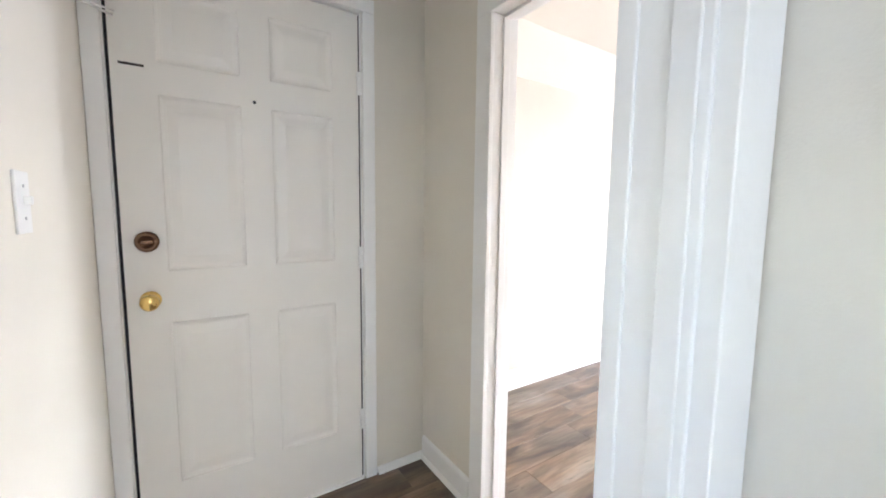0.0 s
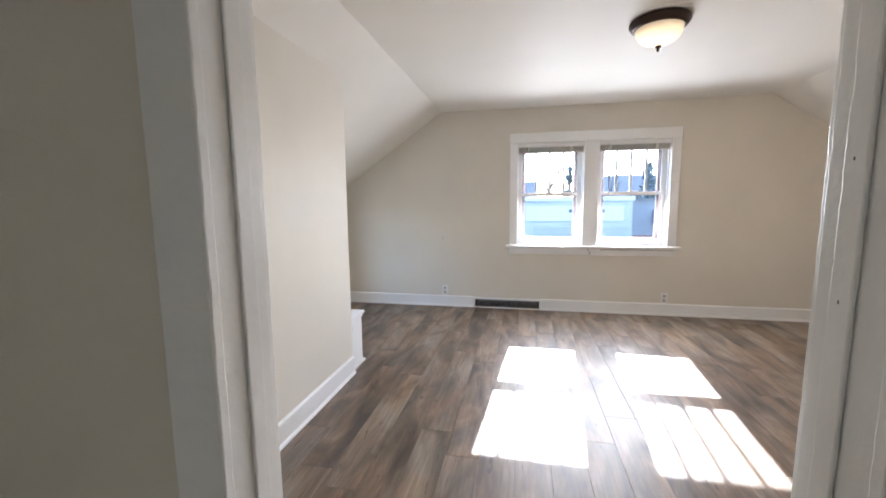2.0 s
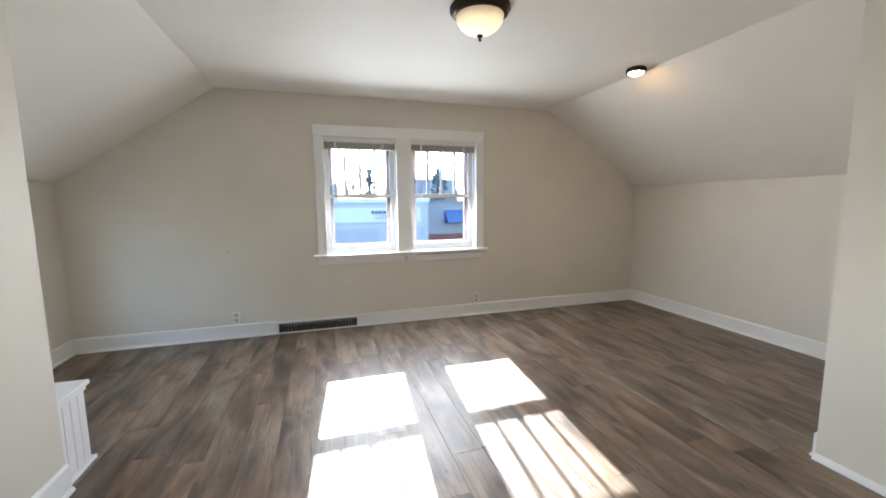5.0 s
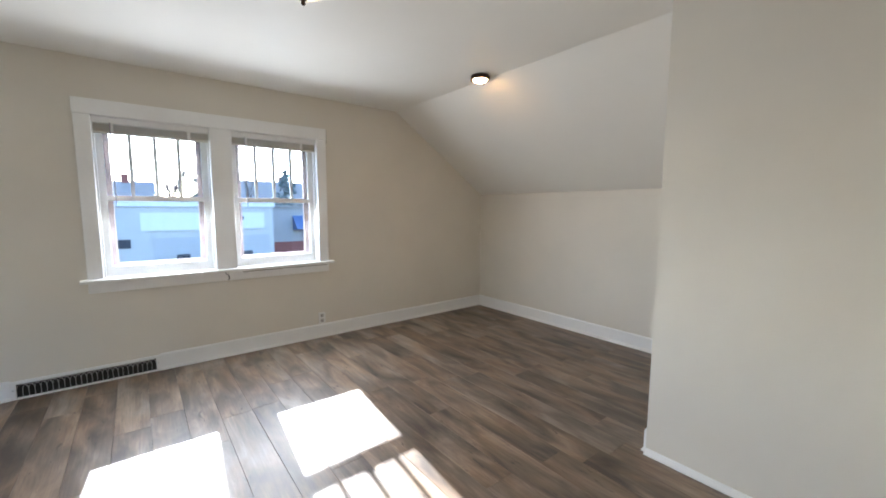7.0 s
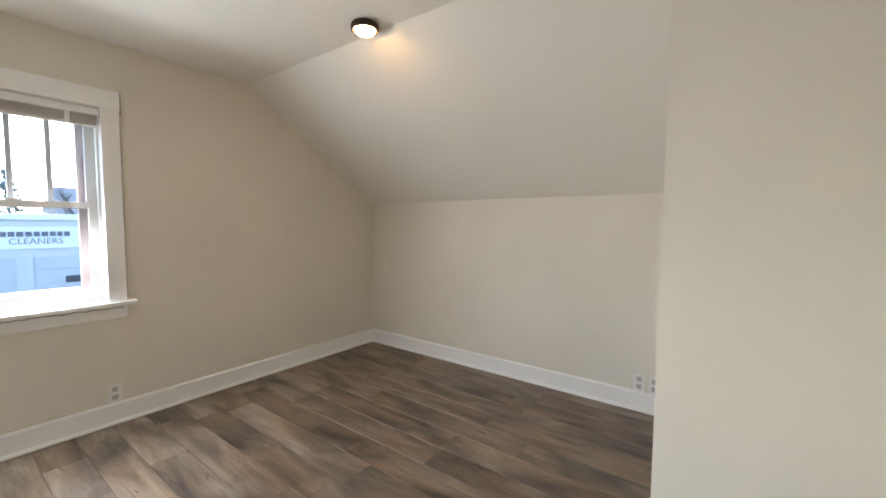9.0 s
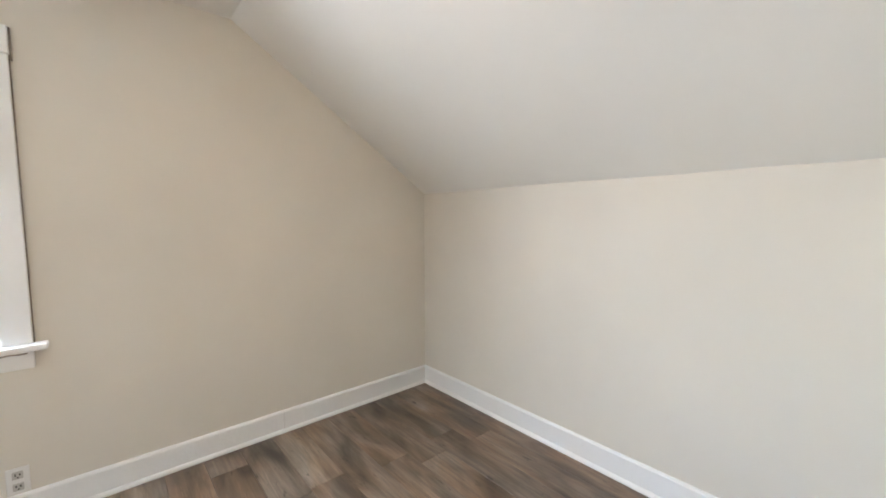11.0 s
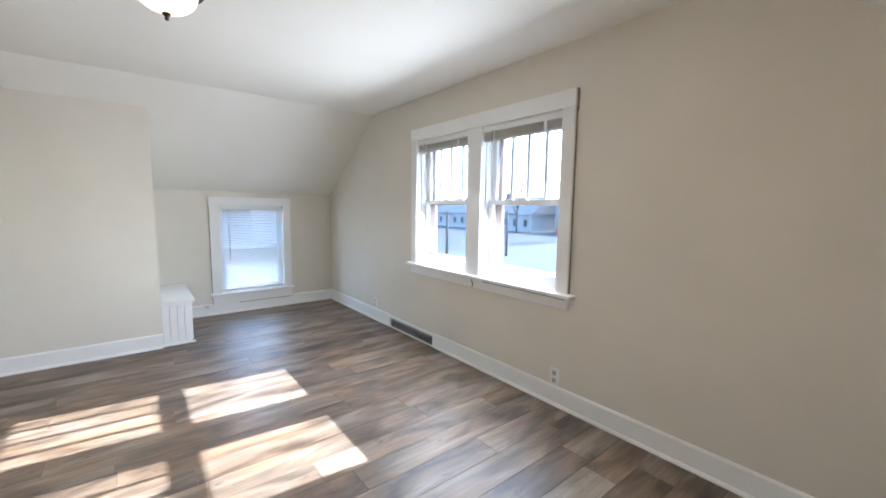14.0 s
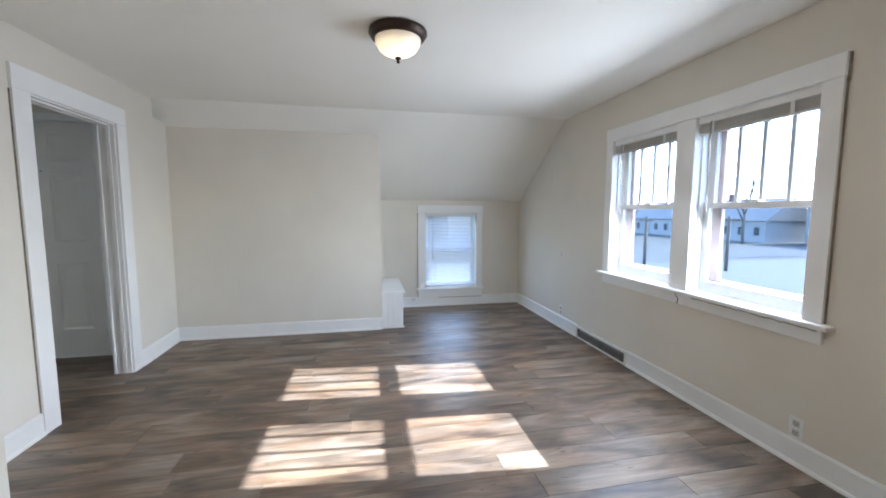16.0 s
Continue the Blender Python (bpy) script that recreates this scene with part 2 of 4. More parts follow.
def ribbon(bm, points, half, y0, y1):
    """A flat bar along (x, z) points, between two depths."""
    pts = [Vector((p[0], 0, p[1])) for p in points]
    rows = []
    for i, p in enumerate(pts):
        d = (pts[min(i + 1, len(pts) - 1)] - pts[max(i - 1, 0)]).normalized()
        s = Vector((d.z, 0, -d.x)) * half
        rows.append([bm.verts.new((q.x, y, q.z)) for q in (p - s, p + s) for y in (y0, y1)])
    for a, b in zip(rows, rows[1:]):
        for i, j in ((0, 1), (1, 3), (3, 2), (2, 0)):
            bm.faces.new((a[i], a[j], b[j], b[i]))
    for r in (rows[0], rows[-1]):
        bm.faces.new((r[0], r[1], r[3], r[2]))


def mesh_of(name, bm, mat):
    if len(bm.faces) > 1:
        bmesh.ops.recalc_face_normals(bm, faces=bm.faces)
    me = bpy.data.meshes.new(name)
    bm.to_mesh(me)
    bm.free()
    me.materials.append(mat)
    return me


def part(name, bm, mat, parent=None, label=""):
    ob = new(name, mesh_of(name, bm, mat))
    ob.parent = parent
    return tagged(ob, label)


def boxpart(name, dims, mat, parent=None, label="", bevel=0.0):
    bm = bmesh.new()
    box(bm, *dims, bevel=bevel)
    return part(name, bm, mat, parent, label)


def thing(name, at, label, category, turn=0.0, group="", kind=""):
    ob = new(name)
    ob.empty_display_size = 0.1
    ob.matrix_world = pose(*at, 0, 0, turn)
    return tagged(ob, label, category, group, kind)


def slab(name, axis, face, depth, u0, u1, z0, z1, mat, holes=(), label=""):
    """A wall across an axis, from its face to face + depth, with openings through it."""
    us = sorted({u0, u1, *(min(max(v, u0), u1) for h in holes for v in h[:2])})
    zs = sorted({z0, z1, *(min(max(v, z0), z1) for h in holes for v in h[2:])})
    solid = {(i, j): not any(h[0] < (us[i] + us[i + 1]) / 2 < h[1] and h[2] < (zs[j] + zs[j + 1]) / 2 < h[3] for h in holes)
             for i in range(len(us) - 1) for j in range(len(zs) - 1)}
    bm = bmesh.new()
    made = {}

    def v(u, d, z):
        key = (u, d, z)
        if key not in made:
            made[key] = bm.verts.new((d, u, z) if axis == "x" else (u, d, z))
        return made[key]

    a, b = face, face + depth
    for (i, j), full in solid.items():
        if not full:
            continue
        p, q, r, s = us[i], us[i + 1], zs[j], zs[j + 1]
        for d in (a, b):
            bm.faces.new((v(p, d, r), v(q, d, r), v(q, d, s), v(p, d, s)))
        for there, e in (((i - 1, j), ((p, r), (p, s))), ((i + 1, j), ((q, r), (q, s))), ((i, j - 1), ((p, r), (q, r))), ((i, j + 1), ((p, s), (q, s)))):
            if not solid.get(there, False):
                bm.faces.new((v(e[0][0], a, e[0][1]), v(e[1][0], a, e[1][1]), v(e[1][0], b, e[1][1]), v(e[0][0], b, e[0][1])))
    ob = part(name, bm, mat)
    return tagged(ob, label, "wall", kind="structure")


# ---- the shell ----
wall_north = slab("wall_north", "y", NORTH, 0.16, WEST - 0.2, EAST + 0.2, -0.3, 2.5, WALL,
                  [(WIN1[0] - 0.02, WIN1[1] + 0.02, WZ0 - 0.03, WZ1 + 0.02), (WIN1[2] - 0.02, WIN1[3] + 0.02, WZ0 - 0.03, WZ1 + 0.02)],
                  "beige painted gable wall round the double window")
slab("wall_east", "x", EAST, 0.16, ROOM2_S - 0.2, NORTH, -0.3, KNEE + 0.01, WALL, label="low beige painted knee wall under the slope")
slab("wall_west", "x", WEST, -0.16, ROOM2_S - 0.2, NORTH, -0.3, KNEE + 0.01, WALL,
     [(SW[0] - 0.02, SW[1] + 0.02, SW[2] - 0.03, SW[3] + 0.02)], "low beige painted knee wall with a small window")
DOOR_L, DOOR_R, DOOR_H = -0.344, 0.458, 2.04
slab("wall_south", "y", DOORWALL, HALLFACE - DOORWALL, CHIM_X - 0.12, CLOSET_X + 0.12, -0.3, 2.45, WALL,
     [(DOOR_L - 0.018, DOOR_R + 0.018, -0.02, DOOR_H + 0.018), (CHIM_X - 0.13, -0.95, 2.24, 2.5)], "beige painted wall round the open doorway")
slab("wall_chimney", "x", CHIM_X, -0.12, DOORWALL, CHIM_Y, -0.3, 2.24, WALL, label="plain beige painted wall beside the alcove")
slab("wall_alcove", "y", CHIM_Y, -0.12, WEST, CHIM_X - 0.12, -0.3, 2.0, WALL,
     [(WEST - 0.1, -1.9, 1.75, 2.1)], "beige painted side wall of the alcove")
slab("wall_closet", "x", CLOSET_X, 0.12, DOORWALL, CLOSET_Y, -0.3, 2.45, WALL, label="plain beige painted projecting wall")
slab("wall_closet_end", "y", CLOSET_Y, -0.12, CLOSET_X + 0.12, EAST, -0.3, 2.45, WALL, [(3.0, EAST + 0.1, 2.2, 2.5), (3.45, EAST + 0.1, 1.9, 2.5)],
     "beige painted end wall under the slope")
slab("wall_hall_west", "x", HALL_W, -0.12, 0.0, HALLFACE, -0.3, 2.45, WALL, [(0.215, 1.092, -0.02, 2.165)], "beige painted wall round the entry door")
slab("wall_hall_south", "y", HALL_S, -0.12, HALL_W, HALL_E, -0.3, 2.45, WALL, label="beige painted wall with a light switch")
slab("wall_hall_east", "x", HALL_E, 0.09, ROOM2_S, HALLFACE, -0.3, 2.45, WALL, [(0.175, 0.955, -0.02, 2.06)], "beige painted wall round a cased opening")
# Openings out of view, placed and sized to let light reach the hall.
slab("wall_side_room_east", "x", ROOM2_E, 0.12, ROOM2_S, HALLFACE, -0.3, 2.45, WALL, [(-0.7, 0.75, 0.7, 2.2)], "plain beige painted wall with an unseen light opening")
slab("wall_side_room_south", "y", ROOM2_S, -0.12, HALL_E, ROOM2_E + 0.12, -0.3, 2.45, WALL, [(1.1, 1.3, 1.3, 1.5)], "plain beige painted wall with an unseen light opening")
slab("wall_side_room_north", "y", 1.065, 0.12, HALL_E + 0.09, ROOM2_E, -0.3, 2.45, WALL, label="plain beige painted wall beside the cased opening")
boxpart("wall_backing", (HALL_W - 0.6, HALL_W - 0.5, -0.1, HALLFACE - 0.01, -0.3, 2.4), WALL)
tagged(bpy.data.objects["wall_backing"], "plain wall behind the entry door", "wall", kind="structure")

slope = (CEIL - KNEE) / (EAST - RIDGE_E)
slope_w = (CEIL - KNEE) / (RIDGE_W - WEST)
bm = bmesh.new()
inner = [(WEST - 0.2, KNEE - 0.2 * slope_w), (WEST, KNEE), (RIDGE_W, CEIL), (RIDGE_E, CEIL), (EAST, KNEE), (EAST + 0.2, KNEE - 0.2 * slope)]
rng = random.Random(4)
ys = [ROOM2_S - 0.2 + (NORTH - ROOM2_S + 0.2) * i / 28 for i in range(29)]
low = [[bm.verts.new((x + (rng.uniform(-0.006, 0.006) if 1 < n < 4 else 0), y, z + (rng.uniform(-0.003, 0.003) if 0 < n < 5 else 0))) for n, (x, z) in enumerate(inner)] for y in ys]
top = [[bm.verts.new((x, y, z + 0.19)) for x, z in inner] for y in ys]
for i in range(28):
    for n in range(5):
        bm.faces.new((low[i][n], low[i][n + 1], low[i + 1][n + 1], low[i + 1][n]))
        bm.faces.new((top[i][n], top[i][n + 1], top[i + 1][n + 1], top[i + 1][n]))
    for n in (0, 5):
        bm.faces.new((low[i][n], low[i + 1][n], top[i + 1][n], top[i][n]))
for i in (0, 28):
    for n in range(5):
        bm.faces.new((low[i][n], low[i][n + 1], top[i][n + 1], top[i][n]))
tagged(part("ceiling", bm, CEILING), "off-white ceiling sloping down on two sides", "ceiling", kind="structure")

floor = boxpart("floor", (WEST - 0.15, EAST + 0.15, ROOM2_S - 0.1, NORTH + 0.1, -0.25, -0.012), SUBFLOOR)
tagged(floor, "grey-brown wood-look plank floor", "floor", kind="structure")


# ---- trim ----
def baseboard(x0, y0, x1, y1, nx, ny, label="white painted baseboard", mat=None, height=0.138):
    """A board with a rounded top and a shoe moulding along a wall; (nx, ny) points into the room."""
    d = Vector((x1 - x0, y1 - y0, 0))
    length = d.length
    bm = bmesh.new()
    prof = [(0, 0), (0.026, 0), (0.026, 0.008), (0.020, 0.018), (0.014, 0.022), (0.014, height - 0.012), (0.009, height - 0.003), (0.004, height), (0, height)]
    steps = max(2, int(length / 0.35))
    wob = random.Random(int(1000 * (x0 + 3 * y1)))
    rows = []
    for i in range(steps + 1):
        o = wob.uniform(-0.0012, 0.0012)
        p = Vector((x0, y0, 0)) + d * (i / steps)
        rows.append([bm.verts.new((p.x + nx * (a + (o if a else 0)), p.y + ny * (a + (o if a else 0)), z)) for a, z in prof])
    for a, b in zip(rows, rows[1:]):
        for n in range(len(prof) - 1):
            bm.faces.new((a[n], a[n + 1], b[n + 1], b[n]))
    bm.faces.new(rows[0])
    bm.faces.new(rows[-1])
    ob = new("baseboard", mesh_of("baseboard", bm, mat or TRIM))
    return tagged(ob, label, "baseboard", kind="structure")


VX0, VX1 = -0.507, 0.333
baseboard(WEST + 0.015, NORTH, VX0, NORTH, 0, -1)
baseboard(VX1, NORTH, 2.815, NORTH, 0, -1)
baseboard(2.8165, NORTH, EAST - 0.015, NORTH, 0, -1)
baseboard(EAST, CLOSET_Y, EAST, NORTH, -1, 0)
baseboard(WEST, 3.90, WEST, NORTH, 1, 0)
baseboard(CHIM_X, DOORWALL, CHIM_X, CHIM_Y, 1, 0)
baseboard(CHIM_X + 0.015, DOORWALL, DOOR_L - 0.135, DOORWALL, 0, 1)
baseboard(DOOR_R + 0.135, DOORWALL, CLOSET_X, DOORWALL, 0, 1)
baseboard(CLOSET_X, DOORWALL + 0.015, CLOSET_X, CLOSET_Y, -1, 0, "white painted shoe moulding", height=0.03)
baseboard(CLOSET_X + 0.0, CLOSET_Y, EAST - 0.015, CLOSET_Y, 0, 1)
baseboard(HALL_W, 1.155, HALL_W, HALLFACE, 1, 0, height=0.03)
baseboard(HALL_W + 0.015, HALLFACE, DOOR_L - 0.095, HALLFACE, 0, -1, height=0.12)
baseboard(HALL_W, HALL_S, HALL_E - 0.02, HALL_S, 0, 1)


def casing(name, dims, parent=None, label="", bevel=0.004):
    return boxpart(name, dims, TRIM, parent, label, bevel)


def worn_post(bm, x0, x1, y0, y1, z0, z1, seed, jitter=0.0008):
    """An upright board whose arrises are chipped and thick with old paint."""
    r = random.Random(seed)
    n = max(2, int((z1 - z0) / 0.022))
    rows = []
    for i in range(n + 1):
        z = z0 + (z1 - z0) * i / n
        c, ring = 0.0025, []
        for cx, cy, sx, sy in ((x0, y0, 1, 1), (x1, y0, -1, 1), (x1, y1, -1, -1), (x0, y1, 1, -1)):
            k = c + (r.uniform(0, jitter) if r.random() < 0.85 else r.uniform(jitter, jitter * 5))
            a, b = (cx + sx * k, cy), (cx, cy + sy * k)
            m = (cx + sx * k * 0.3, cy + sy * k * 0.3)
            ring += [a, m, b] if sx * sy < 0 else [b, m, a]
        rows.append([bm.verts.new((p[0], p[1], z)) for p in ring])
    for a, b in zip(rows, rows[1:]):
        for i in range(12):
            bm.faces.new((a[i], a[(i + 1) % 12], b[(i + 1) % 12], b[i]))
    bm.faces.new(rows[0])
    bm.faces.new(rows[-1])


def cased_opening(name, axis, face_a, face_b, u0, u1, height, wide_a, wide_b, label, rabbet=True, narrow=None, thick=0.02, wear=0.0006):
    """Jambs, a stop, and flat casings on both faces of a doorway; face_a < face_b."""
    ob = new(name)
    tagged(ob, label, "door frame", kind="structure")

    def put(part_name, p, q, d0, d1, z0, z1, bevel=0.003):
        dims = (p, q, d0, d1, z0, z1) if axis == "y" else (d0, d1, p, q, z0, z1)
        if z1 - z0 > 1:
            bm = bmesh.new()
            worn_post(bm, *dims, int(abs(p) * 1000 + d0 * 77), wear)
            return part(part_name, bm, TRIM, ob)
        return boxpart(part_name, dims, TRIM, ob, bevel=bevel)

    put("jamb", u0 - 0.02, u0, face_a - 0.002, face_b + 0.002, 0, height)
    put("jamb", u1, u1 + 0.02, face_a - 0.002, face_b + 0.002, 0, height)
    put("head_jamb", u0 - 0.02, u1 + 0.02, face_a - 0.002, face_b + 0.002, height, height + 0.02)
    if rabbet:
        mid = face_a + 0.045
        put("stop", u0, u0 + 0.006, mid, mid + 0.035, 0, height - 0.011)
        put("stop", u1 - 0.006, u1, mid, mid + 0.035, 0, height - 0.011)
        put("stop", u0, u1, mid, mid + 0.035, height - 0.011, height)
    narrow = wide_a if narrow is None else narrow
    for face, out, wide in ((face_a, -thick, wide_a), (face_b, thick, wide_b)):
        d0, d1 = sorted((face, face + out))
        r = -0.005 if out < 0 else 0.008
        if wide:
            put("side_casing", u0 - r - wide, u0 - r, d0, d1, 0, height + r, 0.004)
        if not wide:
            continue
        right = narrow if out < 0 else wide
        put("side_casing", u1 + r, u1 + r + right, d0, d1, 0, height + r, 0.004)
        put("head_casing", u0 - r - wide, u1 + r + right, d0, d1, height + r + 0.001, height + r + wide + 0.012, 0.004)
    return ob


cased_opening("door_frame_1", "y", HALLFACE, DOORWALL, DOOR_L, DOOR_R, DOOR_H, 0.085, 0.125, "white painted open doorway frame with chipped edges", narrow=HALL_E - DOOR_R + 0.004)
cased_opening("door_frame_2", "x", HALL_E, HALL_E + 0.09, 0.185, 0.94, 2.04, 0.09, 0.11, "white painted cased opening from the side room", thick=0.03, wear=0.0002)
for x0, x1, y0, y1, nz in ((0.577, 0.583, 0.9378, 0.9394, 1.195), (0.575, 0.581, 0.9378, 0.9394, 1.137), (0.4510, 0.4516, 1.4772, 1.4788, 1.19), (0.4510, 0.4516, 1.4772, 1.4788, 1.357)):
    hole = boxpart("nail_hole", (x0, x1, y0, y1, nz - 0.002, nz + 0.002), SLOT)
    tagged(hole, "small dark nail hole in the painted casing", "nail hole", kind="structure")
crack = boxpart("trim_crack", (DOOR_R + 0.1335, DOOR_R + 0.137, DOORWALL + 0.0005, DOORWALL + 0.009, 0.14, 2.04), GAPSHADE_PEEL)
tagged(crack, "dark crack beside the door casing", "trim", kind="structure")


# ---- windows ----
def sheet(x0, x1, y, z0, z1):
    """A thin sheet of glass that faces the room."""
    bm = bmesh.new()
    bm.faces.new([bm.verts.new(p) for p in ((x0, y, z0), (x1, y, z0), (x1, y, z1), (x0, y, z1))])
    return bm


def window(name, at, turn, openings, z0, z1, outer, side_top, apron_z, stool, label, muntins, depth=0.16):
    """A cased window of double-hung sashes. Along the wall: x; outwards: y; the wall's face is y = 0."""
    ob = thing(name, at, label, "window", turn, kind="structure")
    meet = z0 + (z1 - z0) * 0.505
    for a, b in openings:
        boxpart("jamb", (a - 0.018, a, -0.004, depth - 0.004, z0, z1), TRIM, ob)
        boxpart("jamb", (b, b + 0.018, -0.004, depth - 0.004, z0, z1), TRIM, ob)
        boxpart("head_jamb", (a - 0.018, b + 0.018, -0.004, depth - 0.004, z1, z1 + 0.018), TRIM, ob)
        boxpart("window_sill", (a - 0.018, b + 0.018, 0.03, depth + 0.05, z0 - 0.03, z0 + 0.004), TRIM, ob, bevel=0.003)
        for s, (y, lo, hi) in (("lower_sash", (0.07, z0 + 0.005, meet + 0.018)), ("upper_sash", (0.105, meet - 0.018, z1))):
            st, rail = 0.054, (0.075 if s == "lower_sash" else 0.036)
            upper = 0.036 if s == "lower_sash" else 0.05
            bm = bmesh.new()
            box(bm, a + 0.001, a + st, y, y + 0.032, lo, hi)
            box(bm, b - st, b - 0.001, y, y + 0.032, lo, hi)
            box(bm, a + st, b - st, y, y + 0.032, lo, lo + rail)
            box(bm, a + st, b - st, y, y + 0.032, hi - upper, hi)
            sash = part(s, bm, TRIM, ob, "white painted " + s.replace("_", " "))
            pane = part("pane", sheet(a + st - 0.004, b - st + 0.004, y + 0.016, lo + rail - 0.004, hi - upper + 0.004), GLASS, sash)
            pane.visible_shadow = False
            if s == "upper_sash":
                for i in range(muntins):
                    x = a + st + (b - a - 2 * st) * (i + 1) / (muntins + 1)
                    boxpart("muntin", (x - 0.012, x + 0.012, y + 0.004, y + 0.029, lo + rail, hi - upper), MUNTIN, sash)
            else:
                boxpart("sash_lock", ((a + b) / 2 - 0.03, (a + b) / 2 + 0.03, y - 0.008, y + 0.03, hi, hi + 0.012), PLATE, sash, bevel=0.003)
        if muntins:
            storm = new("storm_window")
            storm.parent = ob
            tagged(storm, "weathered reddish outer storm frame")
            for name_, dims in (("stile", (a + 0.001, a + 0.088, 0.143, 0.172, z0 + 0.006, z1 - 0.001)), ("stile", (b - 0.088, b - 0.001, 0.143, 0.172, z0 + 0.006, z1 - 0.001)),
                                ("rail", (a + 0.089, b - 0.089, 0.143, 0.172, z0 + 0.006, z0 + 0.092)), ("rail", (a + 0.089, b - 0.089, 0.143, 0.172, z1 - 0.07, z1 - 0.001)),
                                ("meeting_rail", (a + 0.089, b - 0.089, 0.145, 0.170, meet - 0.022, meet + 0.022))):
                boxpart(name_, dims, STORM, storm, bevel=0.003)
        for x in (a, b - 0.012):
            boxpart("stop", (x, x + 0.012, 0.035, 0.069, z0 + 0.004, z1 - 0.001), TRIM, ob)
    lo, hi = outer
    edges = [lo] + [v for o in openings for v in o] + [hi]
    for p, q in zip(edges[::2], edges[1::2]):
        if q - p > 0.01:
            boxpart("side_casing", (p, q, -0.024, 0, z0 + 0.001, z1 + 0.002), TRIM, ob, bevel=0.004)
    boxpart("head_casing", (lo - 0.004, hi + 0.004, -0.027, 0, z1 + 0.003, side_top), TRIM, ob, bevel=0.005)
    boxpart("stool", (stool[0], stool[1], -0.062, 0.066, z0 - 0.026, z0), TRIM, ob, bevel=0.007)
    cut_at = (lo + hi) / 2 if len(openings) > 1 else hi
    boxpart("apron", (lo, cut_at - 0.002, -0.02, 0, apron_z, z0 - 0.027), TRIM, ob, bevel=0.004)
    if cut_at < hi:
        boxpart("apron", (cut_at + 0.002, hi, -0.0185, 0, apron_z - 0.004, z0 - 0.027), TRIM, ob, bevel=0.006)
    if len(openings) > 1:
        # Dark strips draw the shadowed gap between casing and wall.
        boxpart("dark_gap", (hi + 0.0005, hi + 0.0045, -0.012, 0, z0 + 0.001, z1 + 0.001), GAPSHADE_PEEL, ob, "dark strip for the shadowed gap beside the casing")
        boxpart("dark_gap", (hi + 0.0045, hi + 0.011, -0.015, 0, z1 - 0.02, side_top - 0.003), GAPSHADE_PEEL, ob, "dark strip for the shadowed gap beside the casing", bevel=0.002)
        bm = bmesh.new()
        ribbon(bm, [(cut_at + 0.014 * math.sin(5.2 * q / 12) - 0.004, apron_z + 0.002 + (z0 - 0.031 - apron_z) * q / 12) for q in range(13)], 0.0022, -0.0215, -0.0182)
        part("crack", bm, SLOT, ob, "dark curved crack between the apron boards")
        rr = random.Random(8)
        bm = bmesh.new()
        ribbon(bm, [(cut_at + 0.12 + (hi - cut_at - 0.14) * q / 30, z0 - 0.036 - rr.uniform(0, 0.009)) for q in range(31)], 0.0028, -0.0193, -0.0183)
        part("peeled_streak", bm, GAPSHADE_PEEL, ob, "grey streak of peeled paint")
    else:
        # Dark strips draw the cracks beside the casing and under the apron.
        boxpart("dark_gap", (lo - 0.0045, lo - 0.0005, -0.012, 0, apron_z, z1), GAPSHADE_PEEL, ob, "dark strip for the shadowed gap beside the casing")
        boxpart("dark_gap", (lo, hi, -0.014, 0, apron_z - 0.008, apron_z - 0.001), GAPSHADE_PEEL, ob, "dark crack under the apron")
    return ob


window("window_1", (0, NORTH, 0), 0, [WIN1[:2], WIN1[2:]], WZ0, WZ1, (-0.063, 1.780), 2.11, 0.69, (-0.105, 1.826),
       "white painted double window with vertical muntins and raised blinds", 3)
window("window_2", (WEST, 0, 0), 90, [SW[:2]], SW[2], SW[3], (4.20, 5.148), 1.447, 0.125, (4.175, 5.168),
       "small white painted window with a lowered blind", 0)


def raised_blind(x0, x1, group):
    """A blind pulled right up: head rail, pressed slats, bottom rail, cords and a wand."""
    ob = thing("window_blind", ((x0 + x1) / 2, NORTH - 0.002, WZ1 - 0.012), "raised beige mini blind with a hanging wand", "blind", group=group)
    w = (x1 - x0) / 2 - 0.004
    boxpart("head_rail", (-w, w, 0.0, 0.028, -0.035, 0.010), PLATE, ob, bevel=0.003)
    z = -0.038
    r = random.Random(int(x0 * 100))
    for i in range(13):
        z -= 0.0042
        s = r.uniform(-0.003, 0.003)
        boxpart("slat", (-w + 0.006 + s, w - 0.006 + s, 0.001, 0.027, z, z + 0.0018), BLIND, ob)
    boxpart("bottom_rail", (-w + 0.006, w - 0.006, 0.001, 0.027, z - 0.014, z - 0.002), BLIND, ob, bevel=0.002)
    for x in (-w * 0.70, w * 0.62):
        boxpart("ladder_tape", (x - 0.011, x + 0.011, -0.0015, 0.0005, z - 0.012, -0.036), PLATE, ob)
    bm = bmesh.new()
    tube(bm, [(-w * 0.72, -0.006, -0.03), (-w * 0.725, -0.008, -0.3), (-w * 0.71, -0.007, -0.63)], 0.0042)
    part("wand", bm, WAND, ob)


raised_blind(*WIN1[:2], "raised blinds")
raised_blind(*WIN1[2:], "raised blinds")

blind = thing("window_blind", (WEST + 0.002, (SW[0] + SW[1]) / 2, SW[3] - 0.01), "white mini blind lowered with open slats", "blind", 90)
half = (SW[1] - SW[0]) / 2 - 0.006
boxpart("head_rail", (-half, half, 0.0, 0.028, -0.030, 0.004), PLATE, blind, bevel=0.003)
bm = bmesh.new()
box(bm, -half + 0.004, half - 0.004, -0.0115, 0.0115, -0.0004, 0.0004)
